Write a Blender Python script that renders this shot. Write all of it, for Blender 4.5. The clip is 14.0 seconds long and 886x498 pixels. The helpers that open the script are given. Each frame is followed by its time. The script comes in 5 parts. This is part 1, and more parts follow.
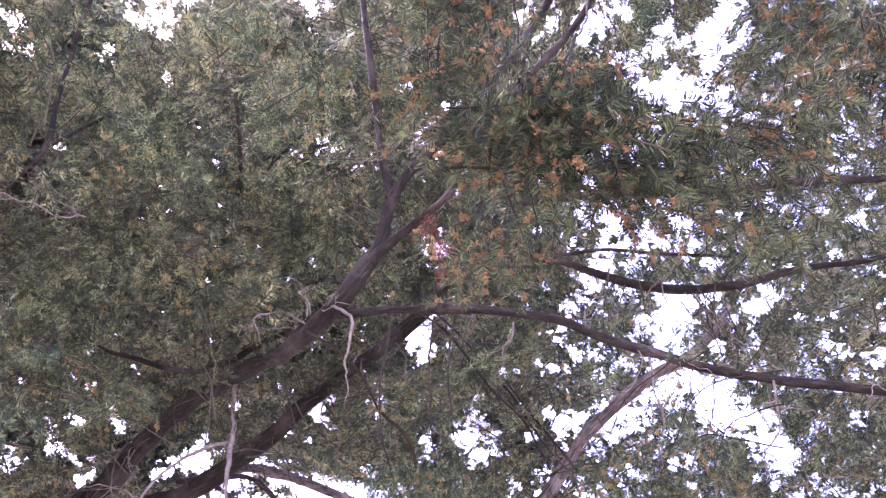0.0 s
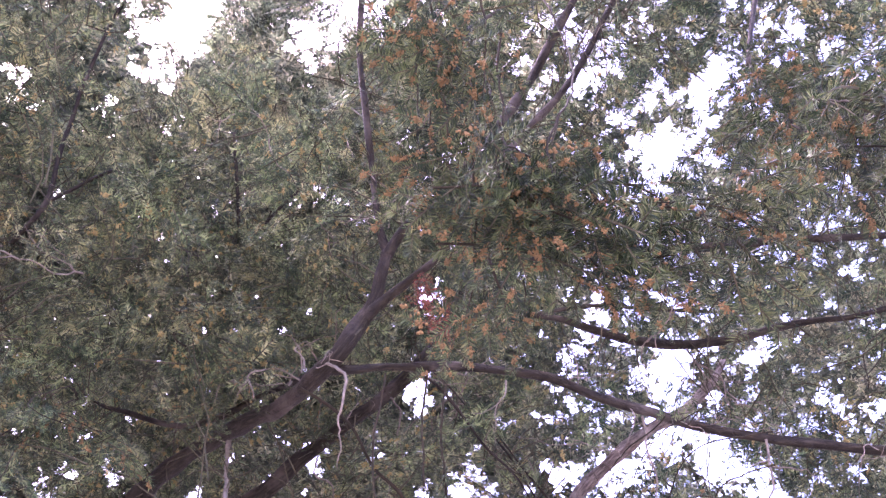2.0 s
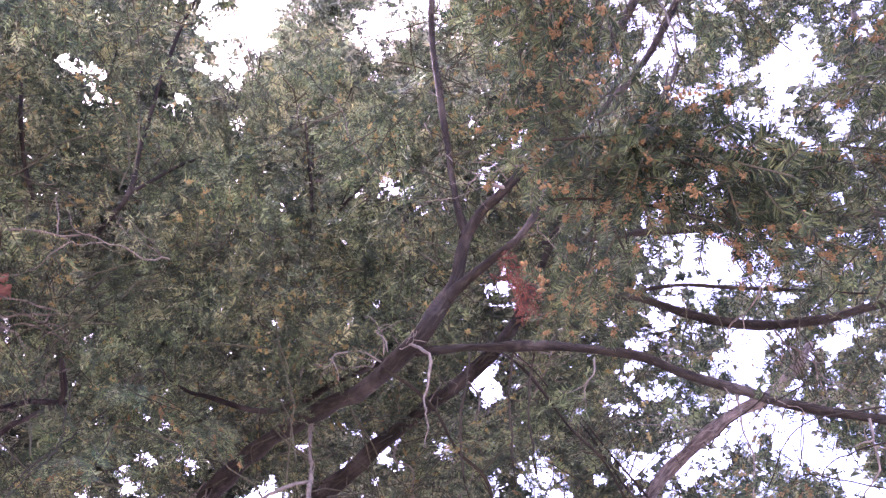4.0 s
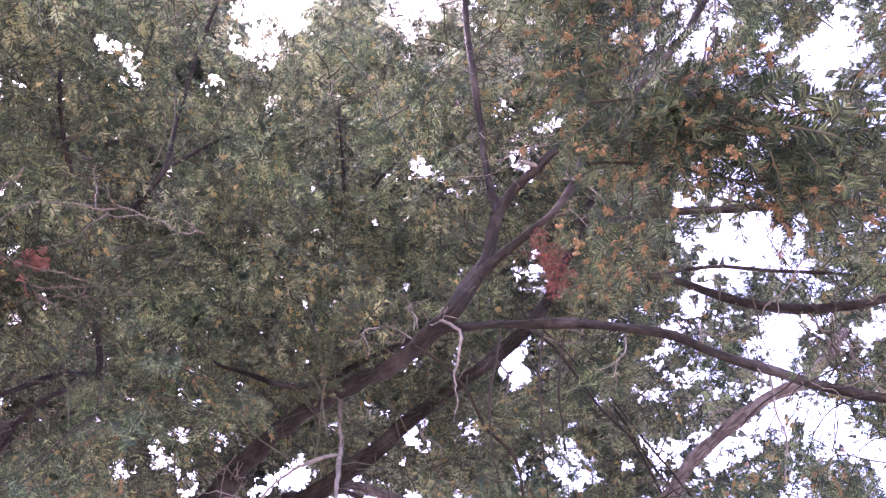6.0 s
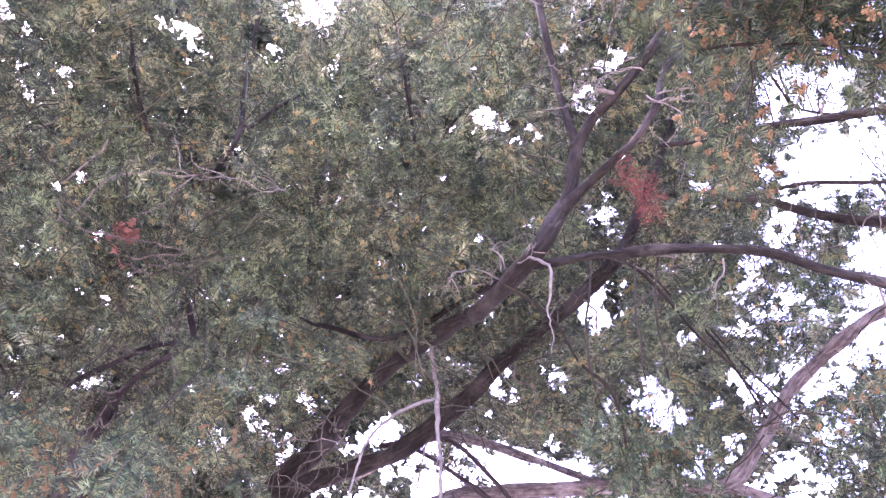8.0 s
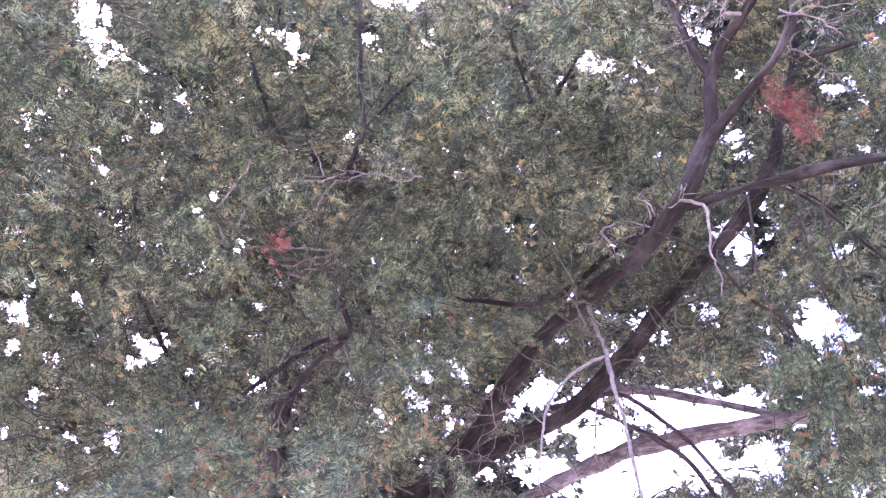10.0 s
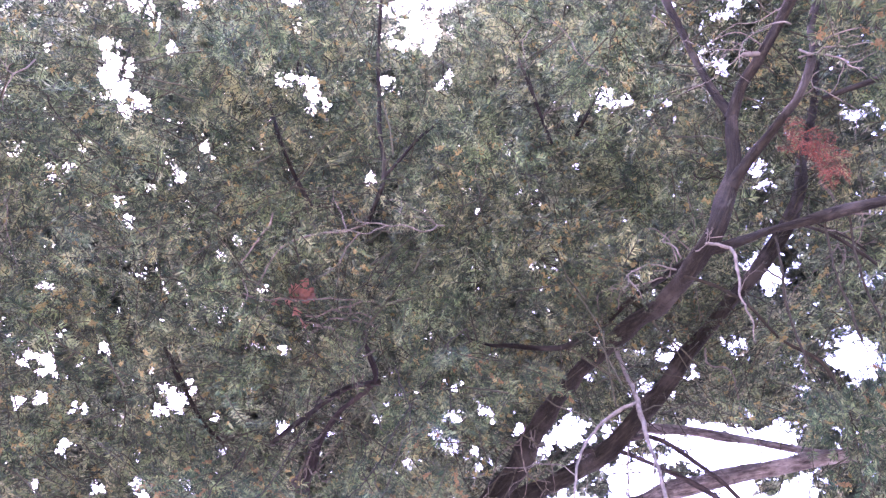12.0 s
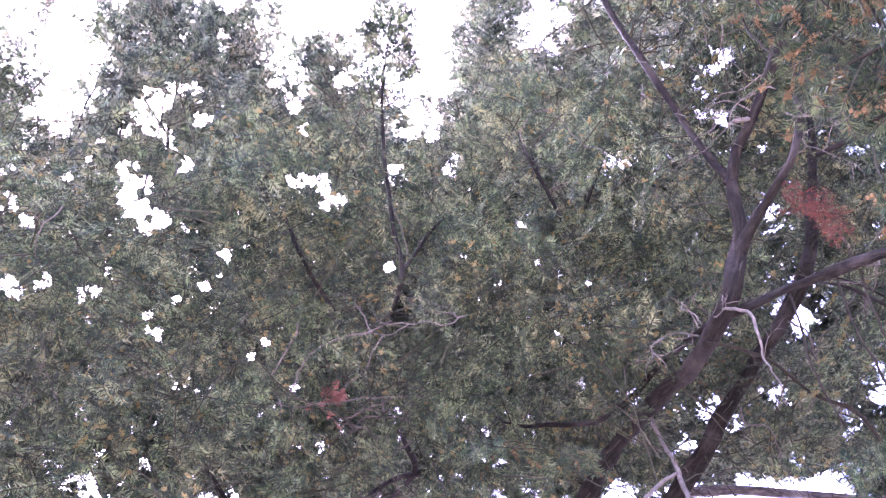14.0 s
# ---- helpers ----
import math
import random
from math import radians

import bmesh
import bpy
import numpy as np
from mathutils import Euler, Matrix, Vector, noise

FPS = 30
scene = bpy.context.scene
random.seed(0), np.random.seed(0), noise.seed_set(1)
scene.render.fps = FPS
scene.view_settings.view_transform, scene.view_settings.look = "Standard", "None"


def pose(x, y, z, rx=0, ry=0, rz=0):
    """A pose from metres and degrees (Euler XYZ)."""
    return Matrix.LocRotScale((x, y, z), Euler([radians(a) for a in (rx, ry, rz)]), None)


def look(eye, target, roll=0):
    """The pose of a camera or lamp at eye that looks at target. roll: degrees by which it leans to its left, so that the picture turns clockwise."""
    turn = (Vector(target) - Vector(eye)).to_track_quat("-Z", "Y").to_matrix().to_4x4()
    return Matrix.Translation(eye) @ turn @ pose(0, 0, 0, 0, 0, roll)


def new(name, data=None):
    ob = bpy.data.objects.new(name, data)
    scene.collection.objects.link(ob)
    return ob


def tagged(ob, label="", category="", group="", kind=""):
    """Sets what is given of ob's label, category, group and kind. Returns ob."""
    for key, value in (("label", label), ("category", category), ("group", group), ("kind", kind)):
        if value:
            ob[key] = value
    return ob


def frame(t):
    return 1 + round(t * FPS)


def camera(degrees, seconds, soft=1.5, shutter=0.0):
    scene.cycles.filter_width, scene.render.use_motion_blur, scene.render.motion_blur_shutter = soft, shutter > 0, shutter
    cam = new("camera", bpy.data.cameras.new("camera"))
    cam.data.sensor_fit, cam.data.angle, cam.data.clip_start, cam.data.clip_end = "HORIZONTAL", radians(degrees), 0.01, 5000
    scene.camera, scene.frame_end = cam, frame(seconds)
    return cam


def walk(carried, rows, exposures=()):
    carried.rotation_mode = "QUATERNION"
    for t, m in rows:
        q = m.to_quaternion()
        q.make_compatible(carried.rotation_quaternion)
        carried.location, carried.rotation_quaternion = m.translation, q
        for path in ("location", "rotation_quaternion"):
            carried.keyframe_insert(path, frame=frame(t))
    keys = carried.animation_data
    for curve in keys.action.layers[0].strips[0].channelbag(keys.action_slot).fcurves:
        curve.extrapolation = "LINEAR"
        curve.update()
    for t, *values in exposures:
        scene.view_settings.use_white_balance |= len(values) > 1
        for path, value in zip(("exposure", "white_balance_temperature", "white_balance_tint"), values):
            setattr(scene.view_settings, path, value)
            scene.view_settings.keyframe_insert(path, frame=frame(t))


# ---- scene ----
cam = camera(58.0, 14.0, soft=1.4)
PATH = [
    (0, (0.007, -0.015, 1.551), (0.004, 1.474, 2.886), -0.2),
    (0.5, (0.004, -0.023, 1.556), (0.023, 1.439, 2.921), -0.4),
    (1, (0.018, -0.043, 1.567), (0.043, 1.423, 2.927), -0.5),
    (1.5, (0.026, -0.063, 1.567), (0.037, 1.385, 2.946), -0.3),
    (2, (0.022, -0.06, 1.557), (0.023, 1.35, 2.976), -0.2),
    (2.5, (0.022, -0.056, 1.554), (0.013, 1.346, 2.981), -0.1),
    (3, (0.014, -0.043, 1.555), (-0.043, 1.359, 2.981), 0.9),
    (3.5, (-0.018, -0.021, 1.545), (-0.136, 1.384, 2.963), 2.5),
    (4, (-0.052, -0.011, 1.543), (-0.196, 1.404, 2.949), 2.9),
    (4.2, (-0.059, -0.013, 1.542), (-0.241, 1.409, 2.937), 3.5),
    (6.3, (-0.059, 0.02, 1.512), (-0.276, 1.455, 2.888), 5.6),
    (6.5, (-0.061, 0.031, 1.504), (-0.28, 1.467, 2.88), 5.5),
    (7, (-0.075, 0.054, 1.495), (-0.299, 1.506, 2.853), 5.5),
    (7.5, (-0.098, 0.064, 1.492), (-0.373, 1.556, 2.795), 5.2),
    (8, (-0.121, 0.056, 1.492), (-0.504, 1.536, 2.781), 5.0),
    (8.5, (-0.148, 0.035, 1.492), (-0.62, 1.505, 2.763), 4.2),
    (9, (-0.167, 0.013, 1.493), (-0.705, 1.463, 2.761), 3.6),
    (9.2, (-0.174, 0.009, 1.494), (-0.747, 1.458, 2.748), 3.1),
    (11.3, (-0.218, 0.007, 1.521), (-0.961, 1.441, 2.7), 1.8),
    (11.5, (-0.217, 0.007, 1.526), (-0.961, 1.441, 2.706), 1.7),
    (12, (-0.196, -0.015, 1.549), (-0.906, 1.36, 2.815), 1.5),
    (12.5, (-0.158, -0.063, 1.571), (-0.832, 1.236, 2.934), 1.1),
    (13, (-0.115, -0.098, 1.571), (-0.758, 1.143, 3.001), -0.1),
    (13.5, (-0.106, -0.102, 1.569), (-0.743, 1.116, 3.022), -2.3),
    (14, (-0.14, -0.092, 1.557), (-0.839, 1.152, 2.959), -3.6),
]
# ---- light ----
SUN_EL, SUN_AZ = 58.0, 300.0          # degrees; azimuth clockwise from +y
EXPOSURE = 3.91
KELVIN, TINT = 5850.0, 63.0

walk(cam, [(t, look(eye, target, roll)) for t, eye, target, roll in PATH], [(t, EXPOSURE + more, KELVIN - cooler, TINT + 5 * more) for t, more, cooler in ((0, 0, 0), (6.5, 0.1, 0), (8, 0.53, 200), (9, 0.6, 270), (11.5, 0.47, 360), (12.5, 0.47, 360), (13.5, 0.32, 400), (14, 0.27, 420))])

world = bpy.data.worlds.new("sky")
scene.world = world
world.use_nodes = True
wn = world.node_tree.nodes
sky = wn.new("ShaderNodeTexSky")
sky.sky_type = "NISHITA"
sky.sun_disc = False
sky.sun_elevation, sky.sun_rotation = radians(SUN_EL), radians(SUN_AZ)
sky.air_density, sky.dust_density, sky.ozone_density = 1.0, 4.0, 1.0
wn["Background"].inputs["Strength"].default_value = 0.12
world.node_tree.links.new(sky.outputs["Color"], wn["Background"].inputs["Color"])

sun_data = bpy.data.lights.new("sun", "SUN")
sun_data.energy, sun_data.angle, sun_data.color = 1.4, radians(15.0), (1.0, 0.95, 0.88)
sun = new("sun", sun_data)
sun_from = Vector((math.sin(radians(SUN_AZ)) * math.cos(radians(SUN_EL)), math.cos(radians(SUN_AZ)) * math.cos(radians(SUN_EL)), math.sin(radians(SUN_EL))))
sun.matrix_world = look(sun_from * 30, (0, 0, 0))


# ---- materials ----
def material(name):
    m = bpy.data.materials.new(name)
    m.use_nodes = True
    nt = m.node_tree
    return m, nt, nt.nodes, nt.links, nt.nodes["Principled BSDF"]


def ramp(nodes, stops):
    r = nodes.new("ShaderNodeValToRGB")
    e = r.color_ramp.elements
    while len(e) < len(stops):
        e.new(0.5)
    for el, (p, c) in zip(e, stops):
        el.position, el.color = p, (*c, 1)
    return r


def noise_node(nodes, links, vec, scale, detail=4.0, rough=0.55):
    n = nodes.new("ShaderNodeTexNoise")
    n.inputs["Scale"].default_value, n.inputs["Detail"].default_value, n.inputs["Roughness"].default_value = scale, detail, rough
    if vec is not None:
        links.new(vec, n.inputs["Vector"])
    return n


def mix_color(nodes, links, fac, a, b, mode="MIX"):
    n = nodes.new("ShaderNodeMix")
    n.data_type, n.blend_type = "RGBA", mode
    for sock, v in ((0, fac), (6, a), (7, b)):
        if isinstance(v, (int, float)):
            n.inputs[sock].default_value = v
        elif isinstance(v, tuple):
            n.inputs[sock].default_value = (*v, 1)
        else:
            links.new(v, n.inputs[sock])
    return n.outputs[2]


def needle_material(name, dark, mid, light, translucent=0.35, rough=0.45, hue=1.0, gloss=0.3):
    m, nt, nodes, links, bsdf = material(name)
    geo = nodes.new("ShaderNodeNewGeometry")
    coord = nodes.new("ShaderNodeTexCoord")
    big = noise_node(nodes, links, coord.outputs["Object"], 10.0, 2)
    add = nodes.new("ShaderNodeMath")
    add.operation = "MULTIPLY_ADD"
    links.new(geo.outputs["Random Per Island"], add.inputs[0])
    add.inputs[1].default_value = 0.75
    sub = nodes.new("ShaderNodeMath")
    sub.operation = "MULTIPLY_ADD"
    links.new(big.outputs["Fac"], sub.inputs[0])
    sub.inputs[1].default_value, sub.inputs[2].default_value = 2.6, -1.18
    links.new(sub.outputs[0], add.inputs[2])
    r = ramp(nodes, [(0.1, dark), (0.5, mid), (0.95, light)])
    links.new(add.outputs[0], r.inputs["Fac"])
    patch = noise_node(nodes, links, coord.outputs["Object"], 3.2, 3)
    pr = ramp(nodes, [(0.34, (0.90, 1.0, 0.98)), (0.44, (0.86, 1.06, 0.80)), (0.52, (1, 1, 0.95)), (0.6, (1.06, 1.04, 0.86)), (0.7, (1.14, 1.06, 0.86))])
    links.new(patch.outputs["Fac"], pr.inputs["Fac"])
    tinted = mix_color(nodes, links, hue, r.outputs["Color"], pr.outputs["Color"], "MULTIPLY")
    links.new(tinted, bsdf.inputs["Base Color"])
    bsdf.inputs["Roughness"].default_value = rough
    bsdf.inputs["Specular IOR Level"].default_value = gloss
    tr = nodes.new("ShaderNodeBsdfTranslucent")
    warm = mix_color(nodes, links, 0.3, tinted, (0.085, 0.12, 0.07))
    links.new(warm, tr.inputs["Color"])
    ms = nodes.new("ShaderNodeMixShader")
    ms.inputs[0].default_value = translucent
    links.new(bsdf.outputs[0], ms.inputs[1])
    links.new(tr.outputs[0], ms.inputs[2])
    links.new(ms.outputs[0], nodes["Material Output"].inputs["Surface"])
    return m


def bark_material(name, base, patch, groove, scale=1.0, pale=(0.34, 0.27, 0.25)):
    m, nt, nodes, links, bsdf = material(name)
    coord = nodes.new("ShaderNodeTexCoord")
    mapping = nodes.new("ShaderNodeMapping")
    mapping.inputs["Scale"].default_value = (1.0 * scale, 0.22 * scale, 1.0)
    links.new(coord.outputs["UV"], mapping.inputs["Vector"])
    streak = noise_node(nodes, links, mapping.outputs[0], 60, 6, 0.65)
    flakes = nodes.new("ShaderNodeTexVoronoi")
    flakes.feature = "DISTANCE_TO_EDGE"
    flakes.inputs["Scale"].default_value = 26
    warp = noise_node(nodes, links, mapping.outputs[0], 14, 4)
    wv = mix_color(nodes, links, 0.25, mapping.outputs[0], warp.outputs["Color"])
    links.new(wv, flakes.inputs["Vector"])
    patches = noise_node(nodes, links, coord.outputs["Object"], 5.0, 5, 0.6)
    r1 = ramp(nodes, [(0.32, groove), (0.5, base), (0.7, patch)])
    links.new(streak.outputs["Fac"], r1.inputs["Fac"])
    r2 = ramp(nodes, [(0.52, (0, 0, 0)), (0.72, (1, 1, 1))])
    links.new(patches.outputs["Fac"], r2.inputs["Fac"])
    c = mix_color(nodes, links, r2.outputs["Color"], r1.outputs["Color"], pale)
    r3 = ramp(nodes, [(0.0, (0.25, 0.25, 0.25)), (0.06, (1, 1, 1))])
    links.new(flakes.outputs["Distance"], r3.inputs["Fac"])
    c = mix_color(nodes, links, 0.55, c, r3.outputs["Color"], "MULTIPLY")
    links.new(c, bsdf.inputs["Base Color"])
    bsdf.inputs["Roughness"].default_value = 0.8
    bsdf.inputs["Specular IOR Level"].default_value = 0.2
    height = nodes.new("ShaderNodeMath")
    height.operation = "ADD"
    links.new(streak.outputs["Fac"], height.inputs[0])
    links.new(r3.outputs["Color"], height.inputs[1])
    bump = nodes.new("ShaderNodeBump")
    bump.inputs["Strength"].default_value, bump.inputs["Distance"].default_value = 0.7, 0.006
    links.new(height.outputs[0], bump.inputs["Height"])
    links.new(bump.outputs[0], bsdf.inputs["Normal"])
    return m


def mottled(name, a, b, scale, rough=0.7, bump_m=0.001, island=False):
    m, nt, nodes, links, bsdf = material(name)
    coord = nodes.new("ShaderNodeTexCoord")
    n = noise_node(nodes, links, coord.outputs["Object"], scale, 6, 0.62)
    fac = n.outputs["Fac"]
    if island:
        geo = nodes.new("ShaderNodeNewGeometry")
        mm = nodes.new("ShaderNodeMath")
        mm.operation = "MULTIPLY_ADD"
        links.new(geo.outputs["Random Per Island"], mm.inputs[0])
        mm.inputs[1].default_value = 0.6
        links.new(fac, mm.inputs[2])
        fac = mm.outputs[0]
    r = ramp(nodes, [(0.3, a), (0.75, b)])
    links.new(fac, r.inputs["Fac"])
    links.new(r.outputs["Color"], bsdf.inputs["Base Color"])
    bsdf.inputs["Roughness"].default_value = rough
    bsdf.inputs["Specular IOR Level"].default_value = 0.15
    bump = nodes.new("ShaderNodeBump")
    bump.inputs["Strength"].default_value, bump.inputs["Distance"].default_value = 0.5, bump_m
    links.new(n.outputs["Fac"], bump.inputs["Height"])
    links.new(bump.outputs[0], bsdf.inputs["Normal"])
    return m


GREEN = needle_material("yew_needles", (0.0160, 0.0300, 0.0160), (0.070, 0.1000, 0.0480), (0.290, 0.3100, 0.1500), 0.28, 0.45)
# Dark filler needles: shade of the crown's depth is put into the colour.
GREEN_DEEP = needle_material("yew_needles_painted_depth", (0.024, 0.031, 0.022), (0.052, 0.064, 0.042), (0.125, 0.135, 0.085), 0.4, 0.6)
# Near boughs stand dark against the sky; that shade is painted into this colour.
GREEN_NEAR = needle_material("yew_needles_near_shade_tint", (0.004, 0.010, 0.004), (0.015, 0.034, 0.010), (0.125, 0.150, 0.058), 0.14, 0.42, 0.4, 0.24)
# Darker copy for low and right-hand boughs, with their shade in the colour.
GREEN_LOW = needle_material("yew_needles_painted_shade", (0.0143, 0.026, 0.0182), (0.0468, 0.0728, 0.0416), (0.221, 0.2405, 0.117), 0.25, 0.5, 1.0, 0.12)
# Paler far copy: haze and sky light are put into the needle colour.
GREEN_FAR = needle_material("yew_needles_painted_haze", (0.0455, 0.052, 0.039), (0.1456, 0.1638, 0.104), (0.403, 0.403, 0.26), 0.5, 0.6)
RUST = needle_material("dead_needles", (0.085, 0.020, 0.011), (0.185, 0.045, 0.024), (0.30, 0.092, 0.048), 0.2, 0.85, 0.0)
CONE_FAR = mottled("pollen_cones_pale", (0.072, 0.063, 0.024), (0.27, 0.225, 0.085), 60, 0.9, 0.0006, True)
CONE = mottled("pollen_cones", (0.046, 0.031, 0.013), (0.190, 0.128, 0.053), 60, 0.9, 0.0006, True)
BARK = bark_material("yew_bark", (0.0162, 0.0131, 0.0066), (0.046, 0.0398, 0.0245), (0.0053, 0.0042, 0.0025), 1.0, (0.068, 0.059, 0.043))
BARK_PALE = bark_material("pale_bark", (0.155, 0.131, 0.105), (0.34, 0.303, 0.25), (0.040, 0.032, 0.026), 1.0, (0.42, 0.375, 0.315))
SHOOT = mottled("green_shoots", (0.030, 0.031, 0.017), (0.080, 0.074, 0.040), 60, 0.85, 0.0005)
BARK_GREY = bark_material("grey_brown_bark", (0.040, 0.031, 0.025), (0.092, 0.074, 0.062), (0.012, 0.009, 0.007), 1.0, (0.105, 0.086, 0.073))
TWIG = mottled("green_brown_shoots", (0.0143, 0.0130, 0.0068), (0.039, 0.0325, 0.0185), 60, 0.85, 0.0005)
DEAD = mottled("bleached_dead_wood", (0.084, 0.073, 0.053), (0.225, 0.200, 0.152), 45, 0.95, 0.0008)
LEAF = mottled("dead_leaf", (0.080, 0.026, 0.016), (0.38, 0.185, 0.125), 30, 0.5, 0.0008, True)
# Unseen ground kept paler than litter so it bounces light into the undersides.
GROUND_BOUNCE = mottled("pale_bounce_ground", (0.27, 0.2295, 0.1755), (0.621, 0.5535, 0.459), 9, 0.95, 0.01)


# ---- mesh helpers ----
def mesh_object(name, verts, faces, mat, parent=None, smooth=False, uvs=None):
    """faces: an array of quads or of triangles, or a plain list."""
    me = bpy.data.meshes.new(name)
    if isinstance(faces, np.ndarray):
        n, k = faces.shape
        me.vertices.add(len(verts))
        me.vertices.foreach_set("co", np.asarray(verts, np.float32).ravel())
        me.loops.add(n * k)
        me.loops.foreach_set("vertex_index", faces.astype(np.int32).ravel())
        me.polygons.add(n)
        me.polygons.foreach_set("loop_start", np.arange(0, n * k, k, dtype=np.int32))
        me.polygons.foreach_set("use_smooth", np.full(n, smooth))
        me.update(calc_edges=True)
    else:
        me.from_pydata([tuple(v) for v in verts], [], faces)
        me.polygons.foreach_set("use_smooth", np.full(len(me.polygons), smooth))
    if uvs is not None:
        layer = me.uv_layers.new(name="UVMap")
        idx = np.empty(len(me.loops), np.int32)
        me.loops.foreach_get("vertex_index", idx)
        layer.data.foreach_set("uv", np.asarray(uvs, np.float32)[idx].ravel())
    me.materials.append(mat)
    ob = new(name, me)
    ob.parent = parent
    return ob


def smooth_path(points, step):
    """Catmull-Rom through rows of x, y, z, radius."""
    p = np.array(points, float)
    p = np.vstack([2 * p[0] - p[1], p, 2 * p[-1] - p[-2]])
    p[:, 3] = np.maximum(p[:, 3] * 0.76, 0.0008)
    out = []
    for i in range(1, len(p) - 2):
        n = max(2, int(np.linalg.norm(p[i + 1, :3] - p[i, :3]) / step))
        t = np.linspace(0, 1, n, endpoint=False)[:, None]
        a, b, c, d = p[i - 1], p[i], p[i + 1], p[i + 2]
        out.append(0.5 * (2 * b + (c - a) * t + (2 * a - 5 * b + 4 * c - d) * t**2 + (3 * b - a - 3 * c + d) * t**3))
    out = np.vstack(out + [p[-2:-1]])
    out[:, 3] = np.maximum(out[:, 3], 0.0006)
    return out


def tube(path, sides, rough=0.0, seed=0):
    """Vertices, quads and uv of a tube along rows of x, y, z, radius; rough: lumps as a share of the radius."""
    rng = np.random.RandomState(seed)
    n = len(path)
    c, r = path[:, :3], path[:, 3]
    tan = np.gradient(c, axis=0)
    tan /= np.linalg.norm(tan, axis=1)[:, None] + 1e-12
    side = np.cross(tan[0], (0.31, 0.2, 0.93))
    side /= np.linalg.norm(side)
    ang = np.linspace(0, 2 * np.pi, sides + 1)
    along = np.r_[0, np.cumsum(np.linalg.norm(np.diff(c, axis=0), axis=1))]
    ph = rng.uniform(0, 6.28, (6, 2))
    fr = rng.uniform(3, 28, 6)
    verts, uvs = [], []
    for i in range(n):
        side = side - tan[i] * (side @ tan[i])
        side /= np.linalg.norm(side) + 1e-12
        up = np.cross(tan[i], side)
        k = np.ones(sides + 1)
        if rough:
            for j in range(6):
                k += rough * 0.35 * np.sin(fr[j] * along[i] + ph[j, 0] + (j % 4) * ang + 0.6 * np.sin(ang + ph[j, 1]))
            k[-1] = k[0]
        ring = c[i] + (np.cos(ang)[:, None] * side + np.sin(ang)[:, None] * up) * (r[i] * k)[:, None]
        verts.append(ring)
        uvs.append(np.stack([ang / 6.2832 * max(r.mean() * 6.28, 0.02), np.full(sides + 1, along[i])], 1))
    i, j = np.meshgrid(np.arange(n - 1), np.arange(sides), indexing="ij")
    a = (i * (sides + 1) + j).ravel()
    quads = np.stack([a, a + 1, a + sides + 2, a + sides + 1], 1)
    return np.vstack(verts), quads, np.vstack(uvs)


WOOD_PATHS = []      # smoothed paths of all wood, for keeping the foliage clear of it


def limb(name, points, mat, parent, sides=14, rough=0.16, step=0.03, seed=1, taper_end=True, wander=0.0, thick=1.0):
    path = smooth_path(points, step)
    path[:, 3] *= thick
    if wander:
        rng = np.random.RandomState(seed)
        w = np.cumsum(rng.normal(0, wander, (len(path), 3)), axis=0)
        w -= np.linspace(0, 1, len(path))[:, None] * w[-1]
        path[:, :3] += w
    if taper_end:
        end = path[-1].copy()
        d = path[-1, :3] - path[-2, :3]
        end[:3] += d / (np.linalg.norm(d) + 1e-9) * path[-1, 3] * 0.6
        end[3] = path[-1, 3] * 0.15
        path = np.vstack([path, end])
    v, q, uv = tube(path, sides, rough, seed)
    WOOD_PATHS.append(path)
    return mesh_object(name, v, q, mat, parent, True, uv)


# ---- ground ----
bm = bmesh.new()
bmesh.ops.create_grid(bm, x_segments=60, y_segments=60, size=1.0)
for v in bm.verts:
    x, y = v.co.x, v.co.y
    rr = math.hypot(x, y)
    v.co.x, v.co.y = x * (6 + 1500 * rr**4), y * (6 + 1500 * rr**4)
    v.co.z = 0.05 * noise.noise((v.co.x * 0.5, v.co.y * 0.5, 0)) - 0.02
me = bpy.data.meshes.new("ground")
bm.to_mesh(me)
bm.free()
me.materials.append(GROUND_BOUNCE)
tagged(new("ground", me), "unseen ground under yew trees, made pale to bounce light upwards", "ground", kind="structure")


# ---- the yew and its wood ----
def tree(label):
    return tagged(new("yew_tree"), label, "tree", "yew trees")


yew = tree("spreading old yew with reddish bark, dark needles and orange pollen cones")
limb("trunk", [(-2.75, 4.15, -0.1, 0.42), (-2.72, 4.12, 0.4, 0.34), (-2.68, 4.08, 1.2, 0.30), (-2.62, 4.03, 2.0, 0.29), (-2.7, 3.98, 2.5, 0.25), (-2.95, 3.95, 2.85, 0.2)], BARK, yew, 24, 0.3, 0.08, 3)
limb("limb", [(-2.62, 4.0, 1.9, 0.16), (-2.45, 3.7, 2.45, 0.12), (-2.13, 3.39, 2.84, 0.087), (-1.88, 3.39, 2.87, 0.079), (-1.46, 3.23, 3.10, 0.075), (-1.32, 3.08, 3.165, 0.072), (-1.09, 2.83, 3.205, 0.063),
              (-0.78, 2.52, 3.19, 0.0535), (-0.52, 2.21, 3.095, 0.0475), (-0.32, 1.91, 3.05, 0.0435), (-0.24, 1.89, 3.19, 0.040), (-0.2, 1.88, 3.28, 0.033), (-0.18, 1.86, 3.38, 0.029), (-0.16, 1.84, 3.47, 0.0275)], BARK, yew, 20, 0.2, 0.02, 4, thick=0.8)
